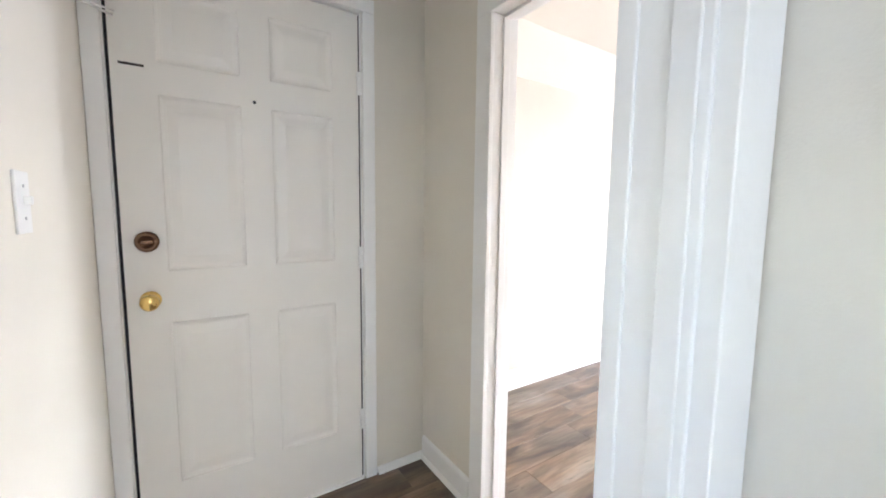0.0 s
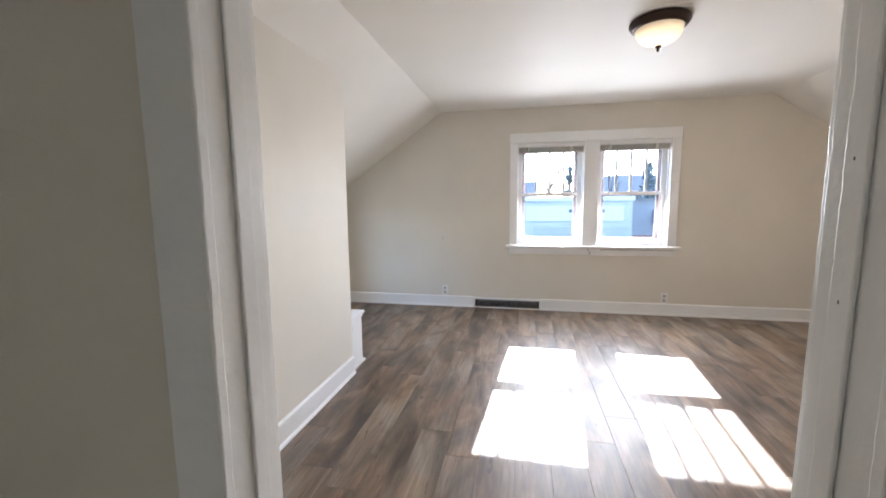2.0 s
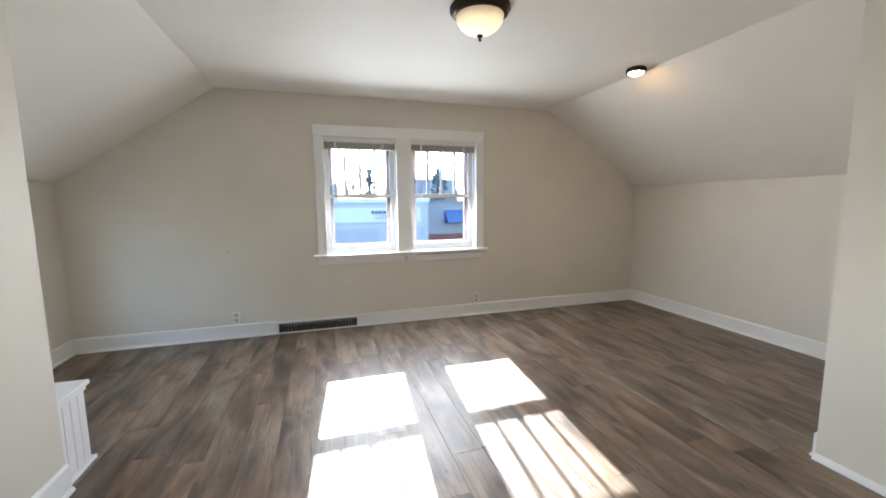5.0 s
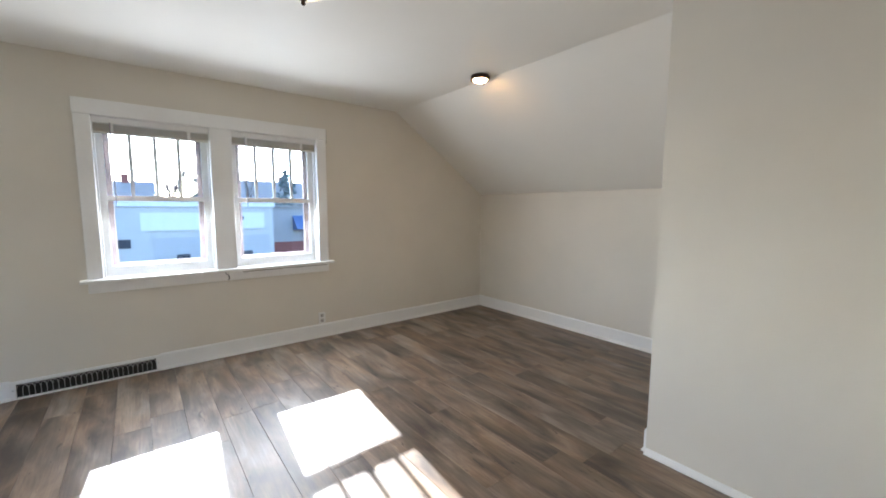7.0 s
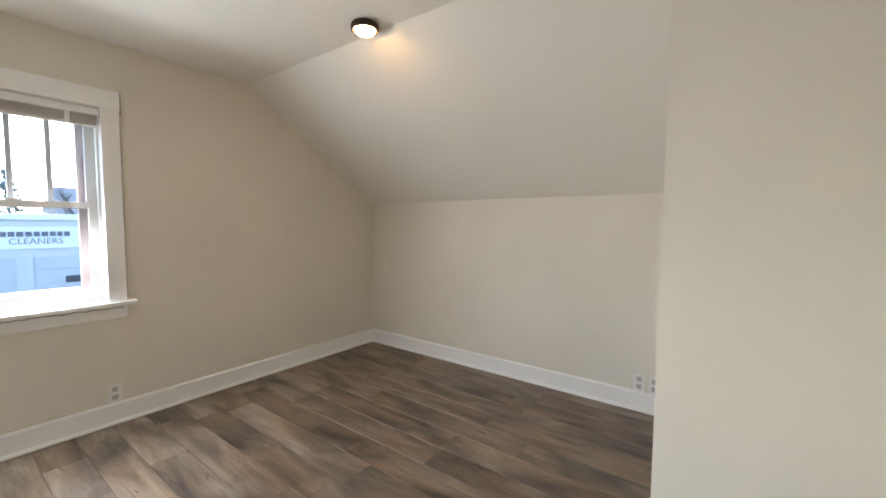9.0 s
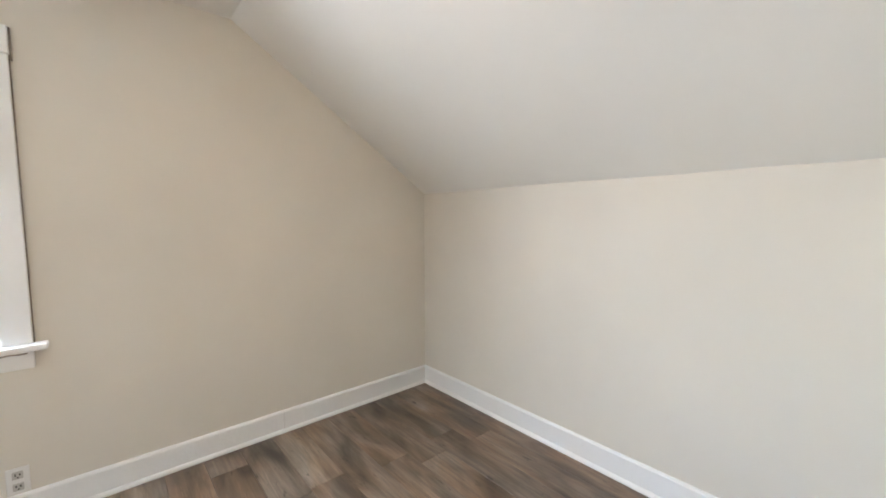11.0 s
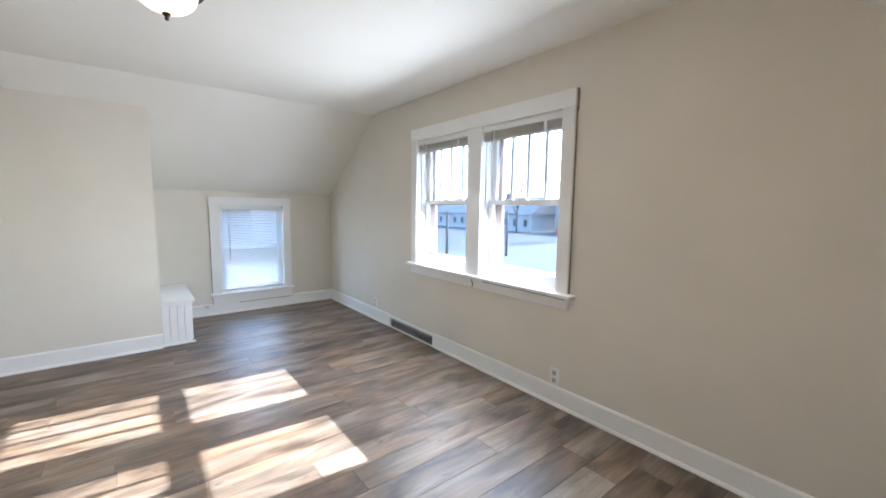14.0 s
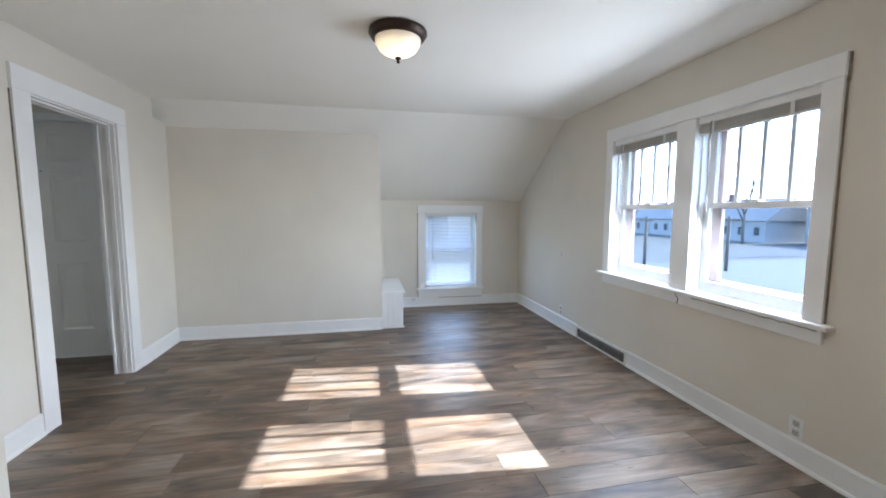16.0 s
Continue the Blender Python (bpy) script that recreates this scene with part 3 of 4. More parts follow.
slat_mesh = mesh_of("slat", bm, SLATWHITE)
z = -0.045
while z > -(SW[3] - SW[2]) + 0.05:
    s = new("slat", slat_mesh)
    s.parent = blind
    s.location, s.rotation_euler = (0, 0.014, z), (radians(32), 0, 0)
    z -= 0.0205
boxpart("bottom_rail", (-half + 0.004, half - 0.004, 0.002, 0.026, z, z + 0.014), PLATE, blind, bevel=0.002)
bm = bmesh.new()
tube(bm, [(-half * 0.72, -0.006, -0.03), (-half * 0.72, -0.007, -0.66)], 0.004)
part("wand", bm, WAND, blind)
for x in (-half * 0.6, half * 0.6):
    boxpart("cord", (x - 0.001, x + 0.001, 0.0005, 0.002, z, -0.03), PLATE, blind)

pin = boxpart("wall_nail", (-0.897, -0.891, NORTH - 0.006, NORTH - 0.0005, 0.85, 0.878), SCREWHEAD)
tagged(pin, "small metal hook in the beige wall", "nail")

# ---- bench box in the alcove ----
bench = thing("bench_box", (WEST, CHIM_Y, 0), "white painted low wooden box bench beside the alcove wall", "bench")
BL = CHIM_X - 0.02 - WEST
boxpart("body", (0.02, BL - 0.014, 0.001, 0.238, 0.0, 0.404), TRIM, bench)
boxpart("lid", (0.001, BL + 0.012, 0.001, 0.275, 0.405, 0.430), TRIM, bench, bevel=0.006)
y = 0.004
for i in range(4):
    boxpart("plank", (BL - 0.0135, BL, y, y + 0.056, 0.022, 0.404), TRIM, bench, bevel=0.004)
    y += 0.0595
for i in range(14):
    boxpart("plank", (0.03 + i * 0.066, 0.03 + i * 0.066 + 0.063, 0.239, 0.25, 0.022, 0.404), TRIM, bench, bevel=0.004)
boxpart("shoe_moulding", (BL - 0.013, BL + 0.014, 0.001, 0.262, 0.0, 0.02), TRIM, bench, bevel=0.005)
boxpart("trim_strip", (BL - 0.013, BL + 0.006, 0.001, 0.252, 0.385, 0.404), TRIM, bench, bevel=0.005)

# ---- floor register ----
vent = thing("baseboard_register", (VX0, NORTH - 0.001, 0), "white metal wall register with black gothic grille", "vent")
VW, VH = VX1 - VX0, 0.130
# Flat black sheet draws the dark hollow behind the bars.
boxpart("backing", (0.02, VW - 0.02, -0.006, -0.001, 0.008, VH - 0.008), VENTBLACK, vent, "flat black backing behind the grille")
boxpart("frame_end", (0, 0.028, -0.022, -0.001, 0.0, VH), TRIM, vent, bevel=0.004)
boxpart("frame_end", (VW - 0.028, VW, -0.022, -0.001, 0.0, VH), TRIM, vent, bevel=0.004)
boxpart("frame_rail", (0.028, VW - 0.028, -0.022, -0.001, VH - 0.022, VH), TRIM, vent, bevel=0.004)
boxpart("frame_rail", (0.028, VW - 0.028, -0.022, -0.001, 0.0, 0.012), TRIM, vent, bevel=0.003)
N = 26
step = (VW - 0.056) / N
GRILLE = material("grille_paint", (0.50, 0.49, 0.47), 0.4, spread=0.05)
for i in range(N + 1):
    x = 0.028 + i * step
    bm = bmesh.new()
    ribbon(bm, [(x, 0.012), (x, 0.068)], 0.0013, -0.016, -0.010)
    part("bar", bm, GRILLE, vent)
    if i < N - 1:
        bm = bmesh.new()
        ribbon(bm, [(x + step * (1 - math.cos(a)), 0.066 + 0.038 * math.sin(a)) for a in (math.pi * q / 12 for q in range(13))], 0.0013, -0.0165, -0.0105)
        part("arch", bm, GRILLE, vent)
for x in (0.014, VW - 0.014):
    bm = bmesh.new()
    lathe(bm, [(0, 0.0), (0.004, 0.0), (0.004, 0.002), (0, 0.003)], 12)
    s = part("screw", bm, SCREWHEAD, vent)
    s.location, s.rotation_euler = (x, -0.022, 0.07), (radians(90), 0, 0)


# ---- outlets and switches ----
def outlet(at, turn, label="white duplex outlet on the wall", group="wall outlets"):
    ob = thing("wall_outlet", at, label, "outlet", turn, group=group)
    boxpart("plate", (-0.036, 0.036, -0.006, 0.0, -0.058, 0.058), PLATE, ob, bevel=0.0025)
    for dz in (-0.026, 0.026):
        sock = boxpart("socket", (-0.017, 0.017, -0.009, -0.006, dz - 0.017, dz + 0.017), SOCKET, ob, bevel=0.002)
        for dx in (-0.007, 0.007):
            boxpart("slot", (dx - 0.002, dx + 0.002, -0.0096, -0.009, dz - 0.002, dz + 0.007), SLOT, sock)
        boxpart("slot", (-0.003, 0.003, -0.0096, -0.009, dz - 0.012, dz - 0.007), SLOT, sock)
    return ob


outlet((-0.864, NORTH, 0.207), 0)
outlet((1.697, NORTH, 0.200), 0)
outlet((EAST, 3.04, 0.20), -90, "white duplex outlet on the knee wall")
outlet((EAST, 2.945, 0.20), -90, "white duplex outlet on the knee wall")
jack = thing("phone_jack", (WEST + 0.014, 4.135, 0.115), "small white phone jack on the baseboard", "jack", 90)
boxpart("case", (-0.03, 0.03, -0.022, 0.0, -0.022, 0.03), PLATE, jack, bevel=0.004)
boxpart("port", (-0.006, 0.006, -0.0226, -0.022, -0.012, 0.0), SLOT, jack)
sw = thing("light_switch", (-0.20, HALL_S, 1.31), "white toggle light switch plate on the wall", "switch", 180)
boxpart("plate", (-0.036, 0.036, -0.006, 0.0, -0.058, 0.058), PLATE, sw, bevel=0.0025)
boxpart("toggle", (-0.005, 0.005, -0.018, -0.006, -0.004, 0.012), PLATE, sw, bevel=0.002)
for dz in (-0.03, 0.03):
    boxpart("screw", (-0.003, 0.003, -0.0072, -0.006, dz - 0.003, dz + 0.003), SCREWHEAD, sw)
thermo = thing("thermostat", (HALL_E, 1.275, 1.395), "white digital thermostat on the wall", "thermostat", -90)
boxpart("case", (-0.062, 0.062, -0.021, 0.0, -0.045, 0.065), PLATE, thermo, bevel=0.008)
boxpart("screen", (-0.025, 0.018, -0.0225, -0.021, 0.0, 0.03), LCD, thermo)
for i in range(3):
    boxpart("button", (0.03, 0.042, -0.0235, -0.021, -0.012 + i * 0.018, 0.0 + i * 0.018), LCD, thermo, bevel=0.001)

# ---- lamps ----
lamp = thing("ceiling_lamp", (0.888, 3.675, CEIL), "bronze flush ceiling lamp with a lit alabaster glass bowl", "ceiling lamp")
bm = bmesh.new()
lathe(bm, [(0.02, 0.003), (0.150, 0.003), (0.168, -0.006), (0.170, -0.020), (0.160, -0.028), (0.158, -0.040), (0.146, -0.050), (0.136, -0.052), (0.128, -0.046), (0.02, -0.046)], 56)
part("rim", bm, BRONZE, lamp, "dark bronze ring")
bm = bmesh.new()
lathe(bm, [(0.134, -0.050)] + [(0.134 * math.cos(a), -0.050 - 0.098 * math.sin(a)) for a in (math.pi / 2 * i / 14 for i in range(1, 14))] + [(0.012, -0.1485)], 56)
part("bowl", bm, DOME, lamp, "glowing alabaster glass bowl")
bm = bmesh.new()
lathe(bm, [(0.0, -0.140), (0.012, -0.146), (0.019, -0.153), (0.016, -0.160), (0.006, -0.164), (0.009, -0.170), (0.010, -0.176), (0.006, -0.182), (0.0, -0.184)], 24)
part("finial", bm, BRONZE, lamp)

spot = thing("small_ceiling_lamp", (2.52, 4.262, CEIL), "small bronze flush ceiling lamp with a lit glass lens", "ceiling lamp")
bm = bmesh.new()
lathe(bm, [(0.02, 0.003), (0.070, 0.003), (0.078, -0.006), (0.079, -0.026), (0.072, -0.035), (0.065, -0.035), (0.062, -0.024), (0.02, -0.020)], 40)
part("rim", bm, BRONZE, spot, "dark bronze ring")
bm = bmesh.new()
lathe(bm, [(0.060, -0.022), (0.056, -0.038), (0.046, -0.047), (0.028, -0.052), (0.0, -0.054)], 40)
part("lens", bm, BULB, spot, "glowing glass lens")
for i in range(3):
    bm = bmesh.new()
    a = 2 * math.pi * i / 3 + 0.4
    lathe(bm, [(0, -0.024), (0.004, -0.026), (0.004, -0.05), (0, -0.053)], 10, (0.071 * math.cos(a), 0.071 * math.sin(a)))
    part("thumb_screw", bm, BRONZE, spot)

# ---- entry door ----
door = thing("door_1", (HALL_W, 0.232, 0.008), "closed white six-panel entry door with brass knob", "door", 90, kind="structure")
DW, DH = 0.846, 2.135


def leaf(bm, panels, y0, y1):
    """A door leaf with sunk panels, each with a sloped border and a raised field."""
    us = sorted({0.0, DW, *(v for p in panels for v in p[:2])})
    zs = sorted({0.0, DH, *(v for p in panels for v in p[2:])})
    for i in range(len(us) - 1):
        for j in range(len(zs) - 1):
            if not any(p[0] <= us[i] < p[1] and p[2] <= zs[j] < p[3] for p in panels):
                box(bm, us[i], us[i + 1], y0, y1, zs[j], zs[j + 1])
    bmesh.ops.remove_doubles(bm, verts=bm.verts, dist=1e-5)


panels = [(u0, u1, z0, z1) for z0, z1 in ((0.256, 0.876), (1.067, 1.681), (1.79, 2.03)) for u0, u1 in ((0.124, 0.379), (0.486, 0.730))]
bm = bmesh.new()
leaf(bm, panels, 0.004, 0.042)
part("leaf", bm, DOORPAINT, door, "white painted door leaf")
for u0, u1, z0, z1 in panels:
    bm = bmesh.new()
    loops = []
    for inset, d in ((0.0, 0.004), (0.004, 0.009), (0.014, 0.013), (0.022, 0.013), (0.052, 0.007)):
        loops.append([bm.verts.new((u, d, z)) for u, z in ((u0 + inset, z0 + inset), (u1 - inset, z0 + inset), (u1 - inset, z1 - inset), (u0 + inset, z1 - inset))])
    for a, b in zip(loops, loops[1:]):
        for i in range(4):
            bm.faces.new((a[i], a[(i + 1) % 4], b[(i + 1) % 4], b[i]))
    bm.faces.new(loops[-1])
    part("panel", bm, DOORPAINT, door)
for zc in (1.845, 1.075, 0.297):
    boxpart("hinge", (DW - 0.008, DW + 0.014, -0.006, 0.004, zc - 0.05, zc + 0.05), TRIM, door, "painted butt hinge", bevel=0.004)


def turned(name, prof, at, mat, label):
    bm = bmesh.new()
    lathe(bm, prof, 32)
    ob = part(name, bm, mat, door, label)
    ob.location, ob.rotation_euler = at, (radians(90), 0, 0)
    return ob


turned("knob", [(0.0, -0.004), (0.032, -0.004), (0.032, 0.004), (0.026, 0.008), (0.012, 0.012), (0.011, 0.03), (0.024, 0.038), (0.029, 0.050), (0.027, 0.062), (0.018, 0.068), (0.0, 0.07)],
       (0.068, 0.004, 0.967), BRASS, "polished brass knob")
turned("deadbolt", [(0.0, -0.004), (0.036, -0.004), (0.036, 0.012), (0.030, 0.020), (0.022, 0.020), (0.020, 0.012), (0.0, 0.012)],
       (0.068, 0.004, 1.175), OLDBRASS, "worn bronze deadbolt")
boxpart("thumb_turn", (0.052, 0.084, -0.020, -0.006, 1.169, 1.181), OLDBRASS, door, bevel=0.003)
turned("peephole", [(0.0, 0.0), (0.006, 0.0), (0.006, 0.003), (0.0, 0.002)], (0.426, 0.004, 1.701), SLOT, "")
boxpart("latch_slot", (0.022, 0.09, 0.0025, 0.004, 1.764, 1.772), SLOT, door)
frame_ob = new("door_frame_3")
tagged(frame_ob, "white painted entry door frame", "door frame", kind="structure")
boxpart("jamb", (HALL_W - 0.11, HALL_W + 0.002, 0.2165, 0.222, 0, 2.15), TRIM, frame_ob)
boxpart("jamb", (HALL_W - 0.11, HALL_W + 0.002, 1.085, 1.0905, 0, 2.15), TRIM, frame_ob)
boxpart("head_jamb", (HALL_W - 0.11, HALL_W + 0.002, 0.2165, 1.0905, 2.152, 2.163), TRIM, frame_ob)
boxpart("side_casing", (HALL_W + 0.001, HALL_W + 0.018, HALL_S + 0.001, 0.218, 0, 2.152), TRIM, frame_ob, bevel=0.004)
boxpart("side_casing", (HALL_W + 0.001, HALL_W + 0.018, 1.092, 1.148, 0, 2.152), TRIM, frame_ob, bevel=0.004)
boxpart("head_casing", (HALL_W + 0.001, HALL_W + 0.018, HALL_S + 0.001, 1.148, 2.153, 2.21), TRIM, frame_ob, bevel=0.004)
boxpart("stop", (HALL_W - 0.06, HALL_W - 0.046, 0.222, 0.236, 0, 2.15), TRIM, frame_ob)
# Black strips put the shade of the door gaps into colour.
for y0, y1 in ((0.2232, 0.2312), (1.0792, 1.0842)):
    boxpart("gap_strip", (HALL_W - 0.03, HALL_W - 0.006, y0, y1, 0.01, 2.14), VENTBLACK, frame_ob, "black strip that darkens the door gap")
boxpart("threshold", (HALL_W - 0.11, HALL_W + 0.01, 0.222, 1.085, -0.01, 0.006), TRIM, frame_ob, bevel=0.003)
cable = thing("cable", (HALL_W + 0.025, HALL_S + 0.03, 1.91), "loose white cable over the door casing", "cable")
bm = bmesh.new()
tube(bm, [(0.30, -0.022, -0.055), (0.20, 0.0, -0.045), (0.08, 0.02, -0.015), (0.0, 0.055, 0.0)], 0.004)
tube(bm, [(0.30, -0.024, -0.04), (0.12, 0.0, -0.012), (0.03, 0.035, 0.008), (0.0, 0.06, 0.012)], 0.003)
part("strand", bm, PLATE, cable)

# ---- outside ----
ASPHALT = material("asphalt", (0.06, 0.06, 0.063), 0.9, spread=0.2, scale=0.5, bump=0.3)
CONCRETE = material("concrete", (0.091, 0.090, 0.087), 0.9, spread=0.12, scale=0.6)
GRASS = material("dry_grass", (0.059, 0.056, 0.042), 0.95, spread=0.25, scale=0.4)
STUCCO = material("grey_stucco", (0.36, 0.35, 0.335), 0.9, spread=0.05, scale=0.8, bump=0.2)
SIGNWHITE = material("white_sign_panel", (0.48, 0.48, 0.49), 0.6, spread=0.03)
LETTER = material("dark_letters", (0.06, 0.06, 0.08), 0.6)
GARAGE = material("garage_door_paint", (0.30, 0.30, 0.305), 0.7, spread=0.05)
DARKGLASS = material("dark_window", (0.03, 0.035, 0.045), 0.12)
BLUEWALL = material("blue_siding", (0.25, 0.245, 0.25), 0.8, spread=0.1)
BLUEAWN = material("blue_awning", (0.06, 0.10, 0.20), 0.7)
BRICK = material("red_brick_wall", (0.16, 0.055, 0.045), 0.9, spread=0.2, scale=3)
ROOFDARK = material("dark_shingles", (0.19, 0.175, 0.165), 0.9, spread=0.2, scale=2)
SIDING = material("white_siding", (0.20, 0.205, 0.21), 0.7, spread=0.04)
BARK = material("bark", (0.10, 0.088, 0.08), 0.95, spread=0.25, scale=5)
EVERGREEN = material("evergreen_needles", (0.10, 0.13, 0.13), 0.9, spread=0.3, scale=2)
REDPAINT = material("red_car_paint", (0.42, 0.03, 0.04), 0.3)
WHITEPAINT = material("white_car_paint", (0.7, 0.7, 0.7), 0.3)
TYRE = material("tyre_rubber", (0.02, 0.02, 0.02), 0.8)

bm = bmesh.new()
vs = [bm.verts.new(p) for p in ((-900, -900, GROUND), (900, -900, GROUND), (900, 900, GROUND), (-900, 900, GROUND))]
bm.faces.new(vs)
tagged(part("ground", bm, GRASS), "dry pale winter lawn round the houses", "ground", kind="structure")
tagged(boxpart("road", (-400, 400, 15, 24, GROUND - 0.1, GROUND + 0.02), ASPHALT), "sun-bleached asphalt street", "road", kind="structure")
tagged(boxpart("road_side", (-38, -29, 24.0, 300, GROUND - 0.1, GROUND + 0.016), ASPHALT), "asphalt side street", "road", kind="structure")
for y0 in (11.5, 24.6):
    tagged(boxpart("pavement", (-27, 60, y0, y0 + 2.2, GROUND - 0.1, GROUND + 0.12), CONCRETE, bevel=0.02), "pale concrete pavement with a kerb", "pavement", kind="structure")
tagged(boxpart("parking_lot", (-27, 30, 26.9, 60, GROUND - 0.1, GROUND + 0.03), CONCRETE), "pale concrete forecourt", "pavement", kind="structure")


def lettering(text, size, at, parent, mat, name="lettering", label=""):
    cu = bpy.data.curves.new("text", "FONT")
    cu.body, cu.size, cu.extrude, cu.align_x = text, size, 0.01, "CENTER"
    tmp = bpy.data.objects.new("text", cu)
    scene.collection.objects.link(tmp)
    bpy.context.view_layer.update()
    me = bpy.data.meshes.new_from_object(tmp.evaluated_get(bpy.context.evaluated_depsgraph_get()))
    bpy.data.objects.remove(tmp)
    me.materials.clear()
    me.materials.append(mat)
    ob = new(name, me)
    ob.parent = parent
    ob.matrix_basis = pose(*at, 90, 0, 0)
    return tagged(ob, label)


shop = thing("shop_building", (0, 30, GROUND), "grey stucco one-storey cleaners shop with garage doors", "building")
boxpart("wall", (-9.0, 7.6, 0, 14, 0, 4.55), STUCCO, shop)
boxpart("parapet", (-9.1, 7.7, -0.12, 14.1, 4.55, 4.85), SIGNWHITE, shop, "pale parapet coping", bevel=0.03)
boxpart("roof", (-8.9, 7.5, 0.3, 13.9, 4.5, 4.58), ROOFDARK, shop)
board = boxpart("sign_board", (0.4, 7.0, -0.10, -0.002, 3.15, 4.2), SIGNWHITE, shop, "white sign board with dark letters", bevel=0.01)
x = 3.35
for w in (0.20, 0.22, 0.24, 0.24, 0.22, 0.24, 0.22, 0.20, 0.22):
    boxpart("lettering", (x, x + w, -0.125, -0.101, 3.74, 3.98), LETTER, board)
    x += w + 0.05
lettering("CLEANERS", 0.40, (4.55, -0.112, 3.38), board, LETTER)
for gx in (-3.6, 0.9, 4.4):
    g = boxpart("garage_door", (gx, gx + 2.9, -0.06, -0.002, 0, 2.75), GARAGE, shop, "grey-blue sectional garage door")
    for q in range(4):
        boxpart("panel", (gx + 0.05, gx + 2.85, -0.09, -0.061, 0.06 + q * 0.68, 0.70 + q * 0.68), GARAGE, g, bevel=0.01)
    boxpart("small_window", (gx + 1.1, gx + 1.8, -0.10, -0.091, 1.35, 1.7), DARKGLASS, g)
boxpart("window", (-6.2, -4.6, -0.05, -0.002, 1.5, 2.6), DARKGLASS, shop)
boxpart("window", (-1.0, -0.1, -0.05, -0.002, 2.2, 2.7), DARKGLASS, shop)

annex = thing("annex_building", (7.9, 33, GROUND), "blue-grey low building with a blue awning", "building")
boxpart("wall", (0.2, 9.0, 0, 12, 0, 4.5), BLUEWALL, annex)
boxpart("brick_base", (0.15, 9.05, -0.06, -0.002, 0, 1.9), BRICK, annex)
bm = bmesh.new()
vs = [bm.verts.new(p) for p in ((1.9, -0.02, 3.9), (6.5, -0.02, 3.9), (6.5, -1.2, 2.9), (1.9, -1.2, 2.9), (1.9, -0.02, 2.8), (6.5, -0.02, 2.8))]
for f in ((0, 1, 2, 3), (0, 3, 4), (1, 5, 2), (3, 2, 5, 4)):
    bm.faces.new([vs[i] for i in f])
part("awning", bm, BLUEAWN, annex, "dark blue awning")
boxpart("roof", (0.0, 9.2, -0.2, 12.2, 4.5, 4.7), ROOFDARK, annex)


def house(at, w, d, h, wall, roof_mat, label, turn=0.0):
    ob = thing("house", at, label, "house", turn, group="houses across the street")
    boxpart("wall", (-w / 2, w / 2, 0, d, 0, h), wall, ob)
    bm = bmesh.new()
    rise = d * 0.38
    pts = [(-w / 2 - 0.4, -0.5, h - 0.1), (-w / 2 - 0.4, d + 0.5, h - 0.1), (-w / 2 - 0.4, d / 2, h + rise)]
    a = [bm.verts.new(p) for p in pts]
    b = [bm.verts.new((-p[0], p[1], p[2])) for p in pts]
    bm.faces.new(a)
    bm.faces.new(b)
    for i in range(3):
        bm.faces.new((a[i], a[(i + 1) % 3], b[(i + 1) % 3], b[i]))
    part("roof", bm, roof_mat, ob, "dark shingle roof")
    n = max(2, int(w / 2.6))
    for i in range(n):
        x = -w / 2 + w * (i + 0.5) / n
        for z in ((1.0, 3.7) if h > 4.5 else (1.0,)):
            win = boxpart("window", (x - 0.5, x + 0.5, -0.06, -0.002, z, z + 1.4), SIDING, ob)
            boxpart("pane", (x - 0.42, x + 0.42, -0.075, -0.061, z + 0.08, z + 1.32), DARKGLASS, win)
    boxpart("chimney", (w * 0.2, w * 0.2 + 0.7, d / 2 - 0.35, d / 2 + 0.35, h + rise - 0.8, h + rise + 0.9), BRICK, ob)
    return ob


house((-36, 66, GROUND), 11, 8, 5.4, SIDING, ROOFDARK, "white sided two-storey house beyond the street")
house((-20, 74, GROUND), 11, 8, 3.2, SIDING, ROOFDARK, "white sided low house with a dark roof")
house((-61, 62, GROUND), 34, 9, 3.4, BLUEWALL, ROOFDARK, "long grey-blue house beyond the lawn")
house((-3, 62, GROUND), 10, 9, 4.4, BLUEWALL, ROOFDARK, "dark two-storey house behind the shop")
house((18, 70, GROUND), 12, 9, 5.6, SIDING, ROOFDARK, "far pale house with a dark roof")
house((-98, 40, GROUND), 20, 9, 3.6, BLUEWALL, ROOFDARK, "long dark house far down the street", 40)
house((-46, 8, GROUND), 12, 9, 4.2, SIDING, ROOFDARK, "pale neighbouring house seen from the side", 90)


def bare_tree(at, height, seed, spread=0.55):
    """A leafless tree: a tapered trunk with limbs that fork four times."""
    r = random.Random(seed)
    ob = thing("tree", at, "bare grey winter tree", "tree", group="street trees")
    tr, cr = bmesh.new(), bmesh.new()

    def limb(bm, p, d, length, rad, depth):
        q = p + d * length * 0.5 + Vector((r.uniform(-1, 1), r.uniform(-1, 1), r.uniform(-0.3, 0.5))) * length * 0.06
        e = q + (d + Vector((r.uniform(-0.2, 0.2), r.uniform(-0.2, 0.2), 0.08))).normalized() * length * 0.5
        tube(bm, [p, q, e], rad * 0.8, 5 if depth else 8)
        if depth < 4:
            for _ in range(3 if depth else 4):
                nd = (d + Vector((r.uniform(-1, 1), r.uniform(-1, 1), r.uniform(-0.1, 0.7))) * spread).normalized()
                limb(cr, p.lerp(e, r.uniform(0.6, 1.0)), nd, length * r.uniform(0.55, 0.75), rad * 0.55, depth + 1)

    limb(tr, Vector((0, 0, -0.2)), Vector((0, 0, 1)), height * 0.38, height * 0.022, 0)
    part("trunk", tr, BARK, ob)
    part("crown", cr, BARK, ob, "fine bare branches")


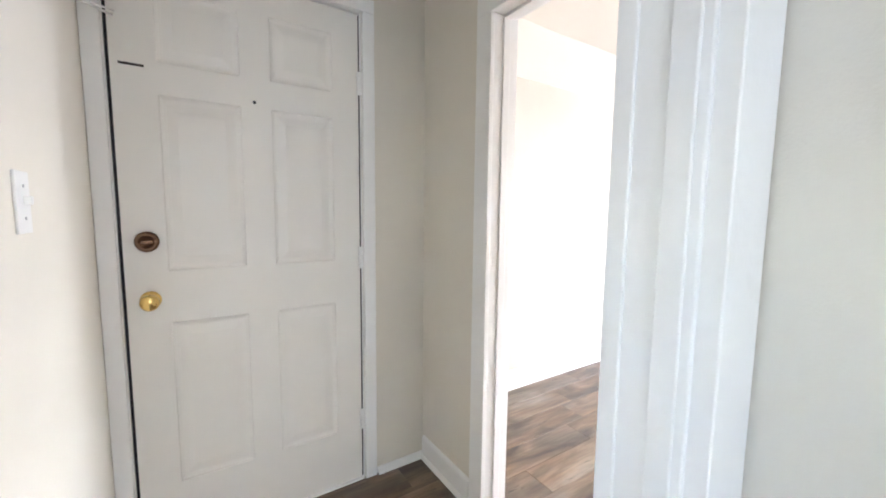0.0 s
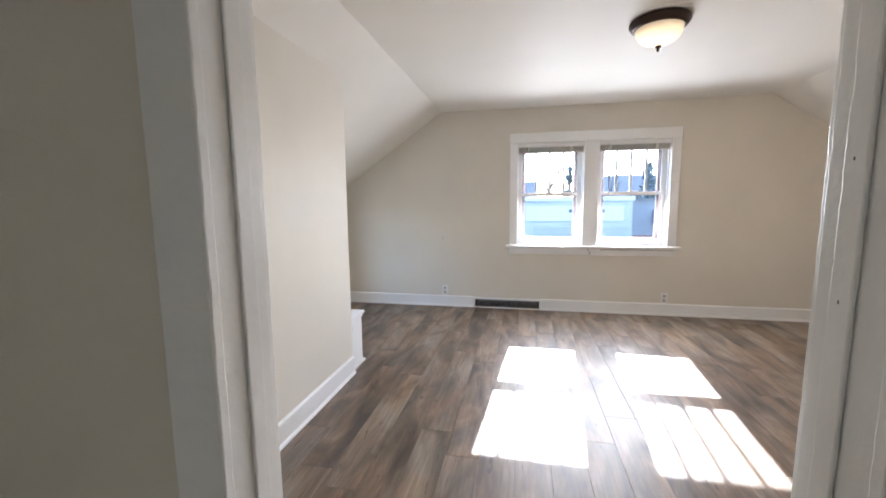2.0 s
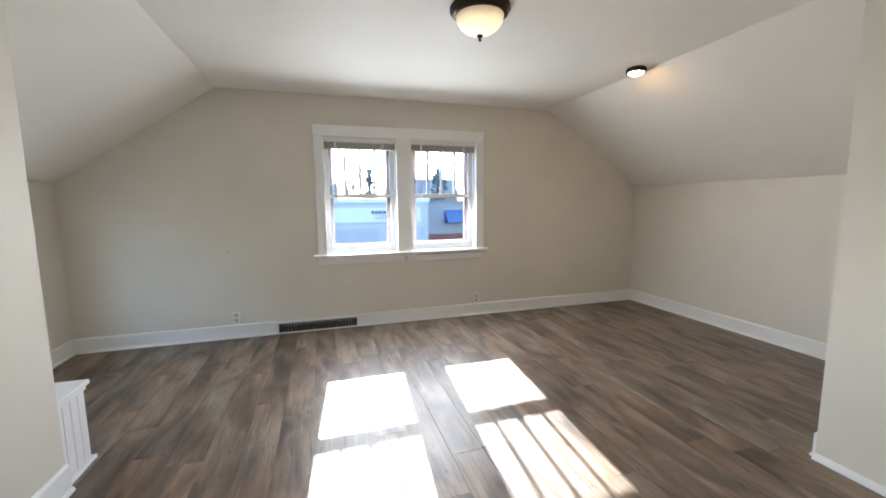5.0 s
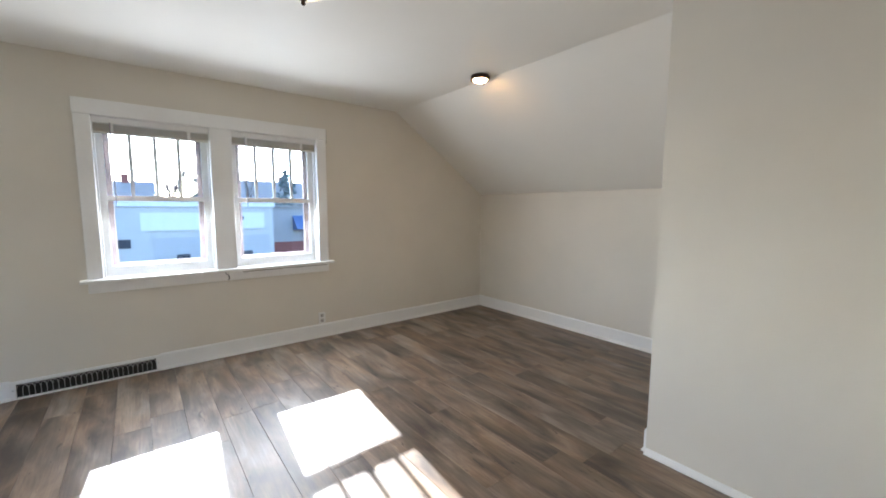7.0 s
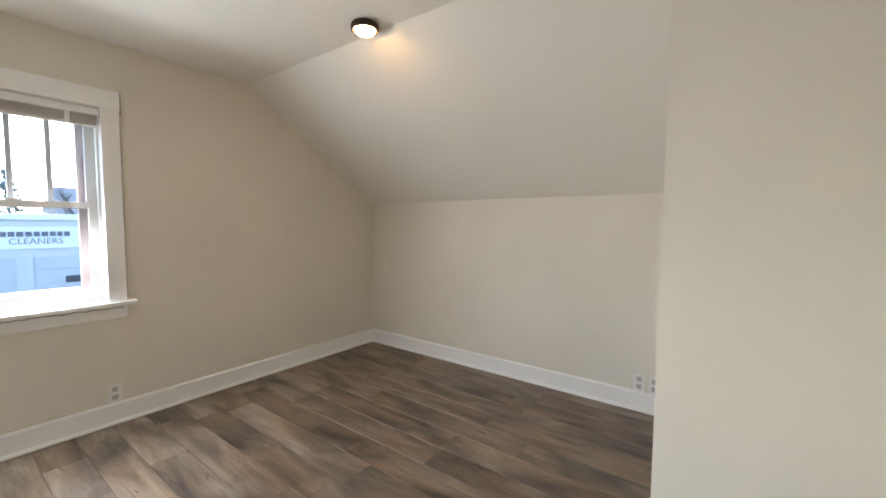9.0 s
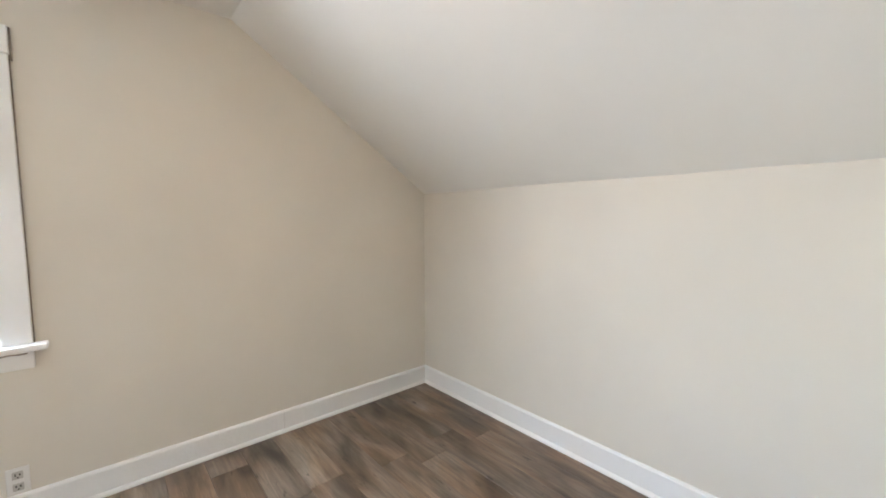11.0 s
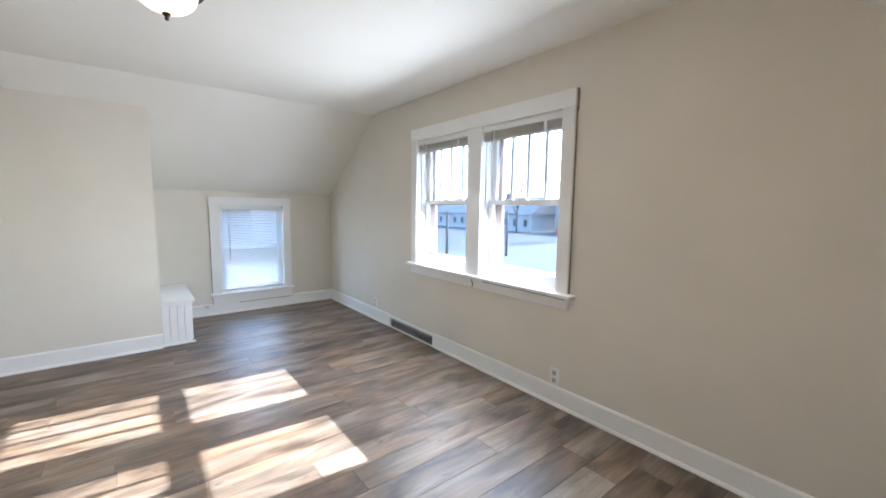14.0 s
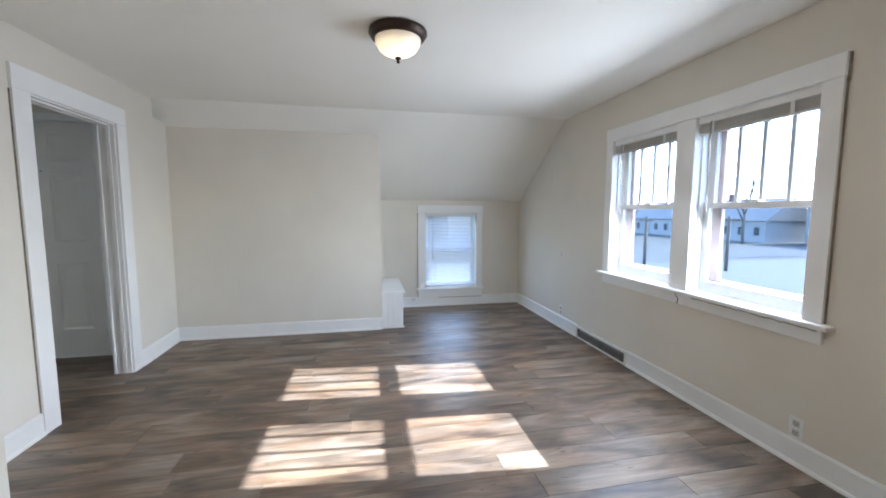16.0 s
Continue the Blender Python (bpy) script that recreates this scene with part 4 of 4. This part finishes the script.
for i, (x, y, h) in enumerate(((-30, 52, 11), (-44, 58, 12), (-58, 50, 10), (2.5, 56, 12), (12, 60, 11), (-12, 64, 13), (24, 58, 10), (-70, 44, 11), (-52, 34, 9))):
    bare_tree((x, y, GROUND), h, i + 2)


def evergreen(at, height, seed):
    r = random.Random(seed)
    ob = thing("evergreen_tree", at, "dark evergreen tree behind the shop", "tree", group="evergreens")
    bm = bmesh.new()
    tube(bm, [(0, 0, -0.2), (0, 0, height * 0.5), (0.05, 0, height * 0.95)], height * 0.014)
    part("trunk", bm, BARK, ob)
    bm = bmesh.new()
    for i in range(420):
        t = r.random() ** 0.8
        z = height * (0.12 + 0.86 * t)
        rad = height * 0.22 * (1 - t) * r.uniform(0.55, 1.1) + 0.08
        a = r.uniform(0, 6.283)
        c = Vector((rad * math.cos(a), rad * math.sin(a), z))
        s = height * 0.035 * r.uniform(0.6, 1.4)
        pts = [c + Vector((r.uniform(-s, s), r.uniform(-s, s), r.uniform(-s, s) * 0.7)) for _ in range(4)]
        vs = [bm.verts.new(p) for p in pts]
        for f in ((0, 1, 2), (0, 1, 3), (0, 2, 3), (1, 2, 3)):
            bm.faces.new([vs[q] for q in f])
    part("crown", bm, EVERGREEN, ob, "ragged dark needles")


evergreen((6.5, 58, GROUND), 9.5, 1)
evergreen((19, 66, GROUND), 10.5, 2)
evergreen((22, 72, GROUND), 9.0, 3)


def car(at, turn, mat, label):
    ob = thing("car", at, label, "car", turn, group="parked cars")
    side = [(-2.1, 0.35), (2.1, 0.35), (2.15, 0.75), (1.2, 0.92), (0.6, 1.4), (-1.0, 1.42), (-1.7, 0.95), (-2.15, 0.85)]
    bm = bmesh.new()
    a = [bm.verts.new((x, -0.85, z)) for x, z in side]
    b = [bm.verts.new((x, 0.85, z)) for x, z in side]
    bm.faces.new(a)
    bm.faces.new(b[::-1])
    for i in range(len(side)):
        bm.faces.new((a[i], a[(i + 1) % len(side)], b[(i + 1) % len(side)], b[i]))
    bmesh.ops.bevel(bm, geom=bm.edges[:], offset=0.07, segments=2, affect="EDGES")
    part("body", bm, mat, ob)
    for y in (-0.86, 0.85):
        boxpart("window", (-0.9, 0.55, y, y + 0.01, 0.98, 1.32), DARKGLASS, ob)
    for x in (-1.3, 1.3):
        for y in (-0.8, 0.8):
            bm = bmesh.new()
            lathe(bm, [(0, -0.1), (0.3, -0.1), (0.32, -0.06), (0.32, 0.06), (0.3, 0.1), (0, 0.1)], 24)
            w = part("wheel", bm, TYRE, ob)
            w.location, w.rotation_euler = (x, y, 0.32), (radians(90), 0, 0)
    return ob


car((-34.3, 60, GROUND + 0.016), 0, REDPAINT, "red car parked by the white house")
car((-27.2, 60, GROUND), 0, WHITEPAINT, "white car parked by the white house")
POLE = material("weathered_pole", (0.10, 0.085, 0.07), 0.9, spread=0.2)
for px, py, h in ((-26.2, 27.3, 4.2), (-21.8, 31.0, 4.3)):
    ob = thing("utility_pole", (px, py, GROUND), "weathered wooden pole beside the street", "pole", group="poles")
    bm = bmesh.new()
    tube(bm, [(0, 0, -0.3), (0, 0, h * 0.5), (0.02, 0, h)], 0.13, 10)
    part("shaft", bm, POLE, ob)
    boxpart("crossarm", (-0.9, 0.9, -0.06, 0.06, h - 0.35, h - 0.22), POLE, ob, bevel=0.01)

hyd = thing("fire_hydrant", (-21.5, 28.6, GROUND + 0.03), "red fire hydrant beside the street", "hydrant")
bm = bmesh.new()
lathe(bm, [(0, 0), (0.2, 0), (0.2, 0.06), (0.13, 0.08), (0.12, 0.55), (0.16, 0.57), (0.16, 0.62), (0.12, 0.68), (0.05, 0.78), (0, 0.8)], 20)
part("barrel", bm, REDPAINT, hyd)
for dx in (-0.2, 0.13):
    boxpart("outlet", (dx, dx + 0.07, -0.06, 0.06, 0.4, 0.52), REDPAINT, hyd, bevel=0.02)

# ---- floor planks ----
PW, PL = 0.178, 1.22
cut = {}


def plank(x, y0, y1):
    key = round(y1 - y0, 3)
    if key not in cut:
        bm = bmesh.new()
        g, c, l = 0.0005, 0.0015, y1 - y0
        lo = [bm.verts.new((a, b, -0.011)) for a, b in ((g, g), (PW - g, g), (PW - g, l - g), (g, l - g))]
        mid = [bm.verts.new((a, b, -0.0016)) for a, b in ((g, g), (PW - g, g), (PW - g, l - g), (g, l - g))]
        up = [bm.verts.new((a, b, 0.0)) for a, b in ((c, c), (PW - c, c), (PW - c, l - c), (c, l - c))]
        for p, q in ((lo, mid), (mid, up)):
            for i in range(4):
                bm.faces.new((p[i], p[(i + 1) % 4], q[(i + 1) % 4], q[i]))
        bm.faces.new(up)
        cut[key] = mesh_of("plank", bm, FLOOR)
    ob = new("plank", cut[key])
    ob.location = (x, y0, 0)
    ob.parent = floor


pr = random.Random(11)
x = WEST - 0.06
while x < EAST:
    mid = x + PW
    if mid < CHIM_X + 0.02:
        lo = CHIM_Y - 0.05
    elif mid < HALL_W + 0.03:
        lo = DOORWALL - 0.05
    elif x < ROOM2_E:
        lo = -0.1 if mid < HALL_E + 0.1 else ROOM2_S
    else:
        lo = CLOSET_Y - 0.05
    y = NORTH + 0.02 - pr.uniform(0.2, 1.2)
    edge = NORTH + 0.02
    while edge > lo + 0.02:
        y = max(y, lo)
        if edge - y > 0.03:
            plank(x, y, edge)
        edge, y = y, y - PL
    x += PW
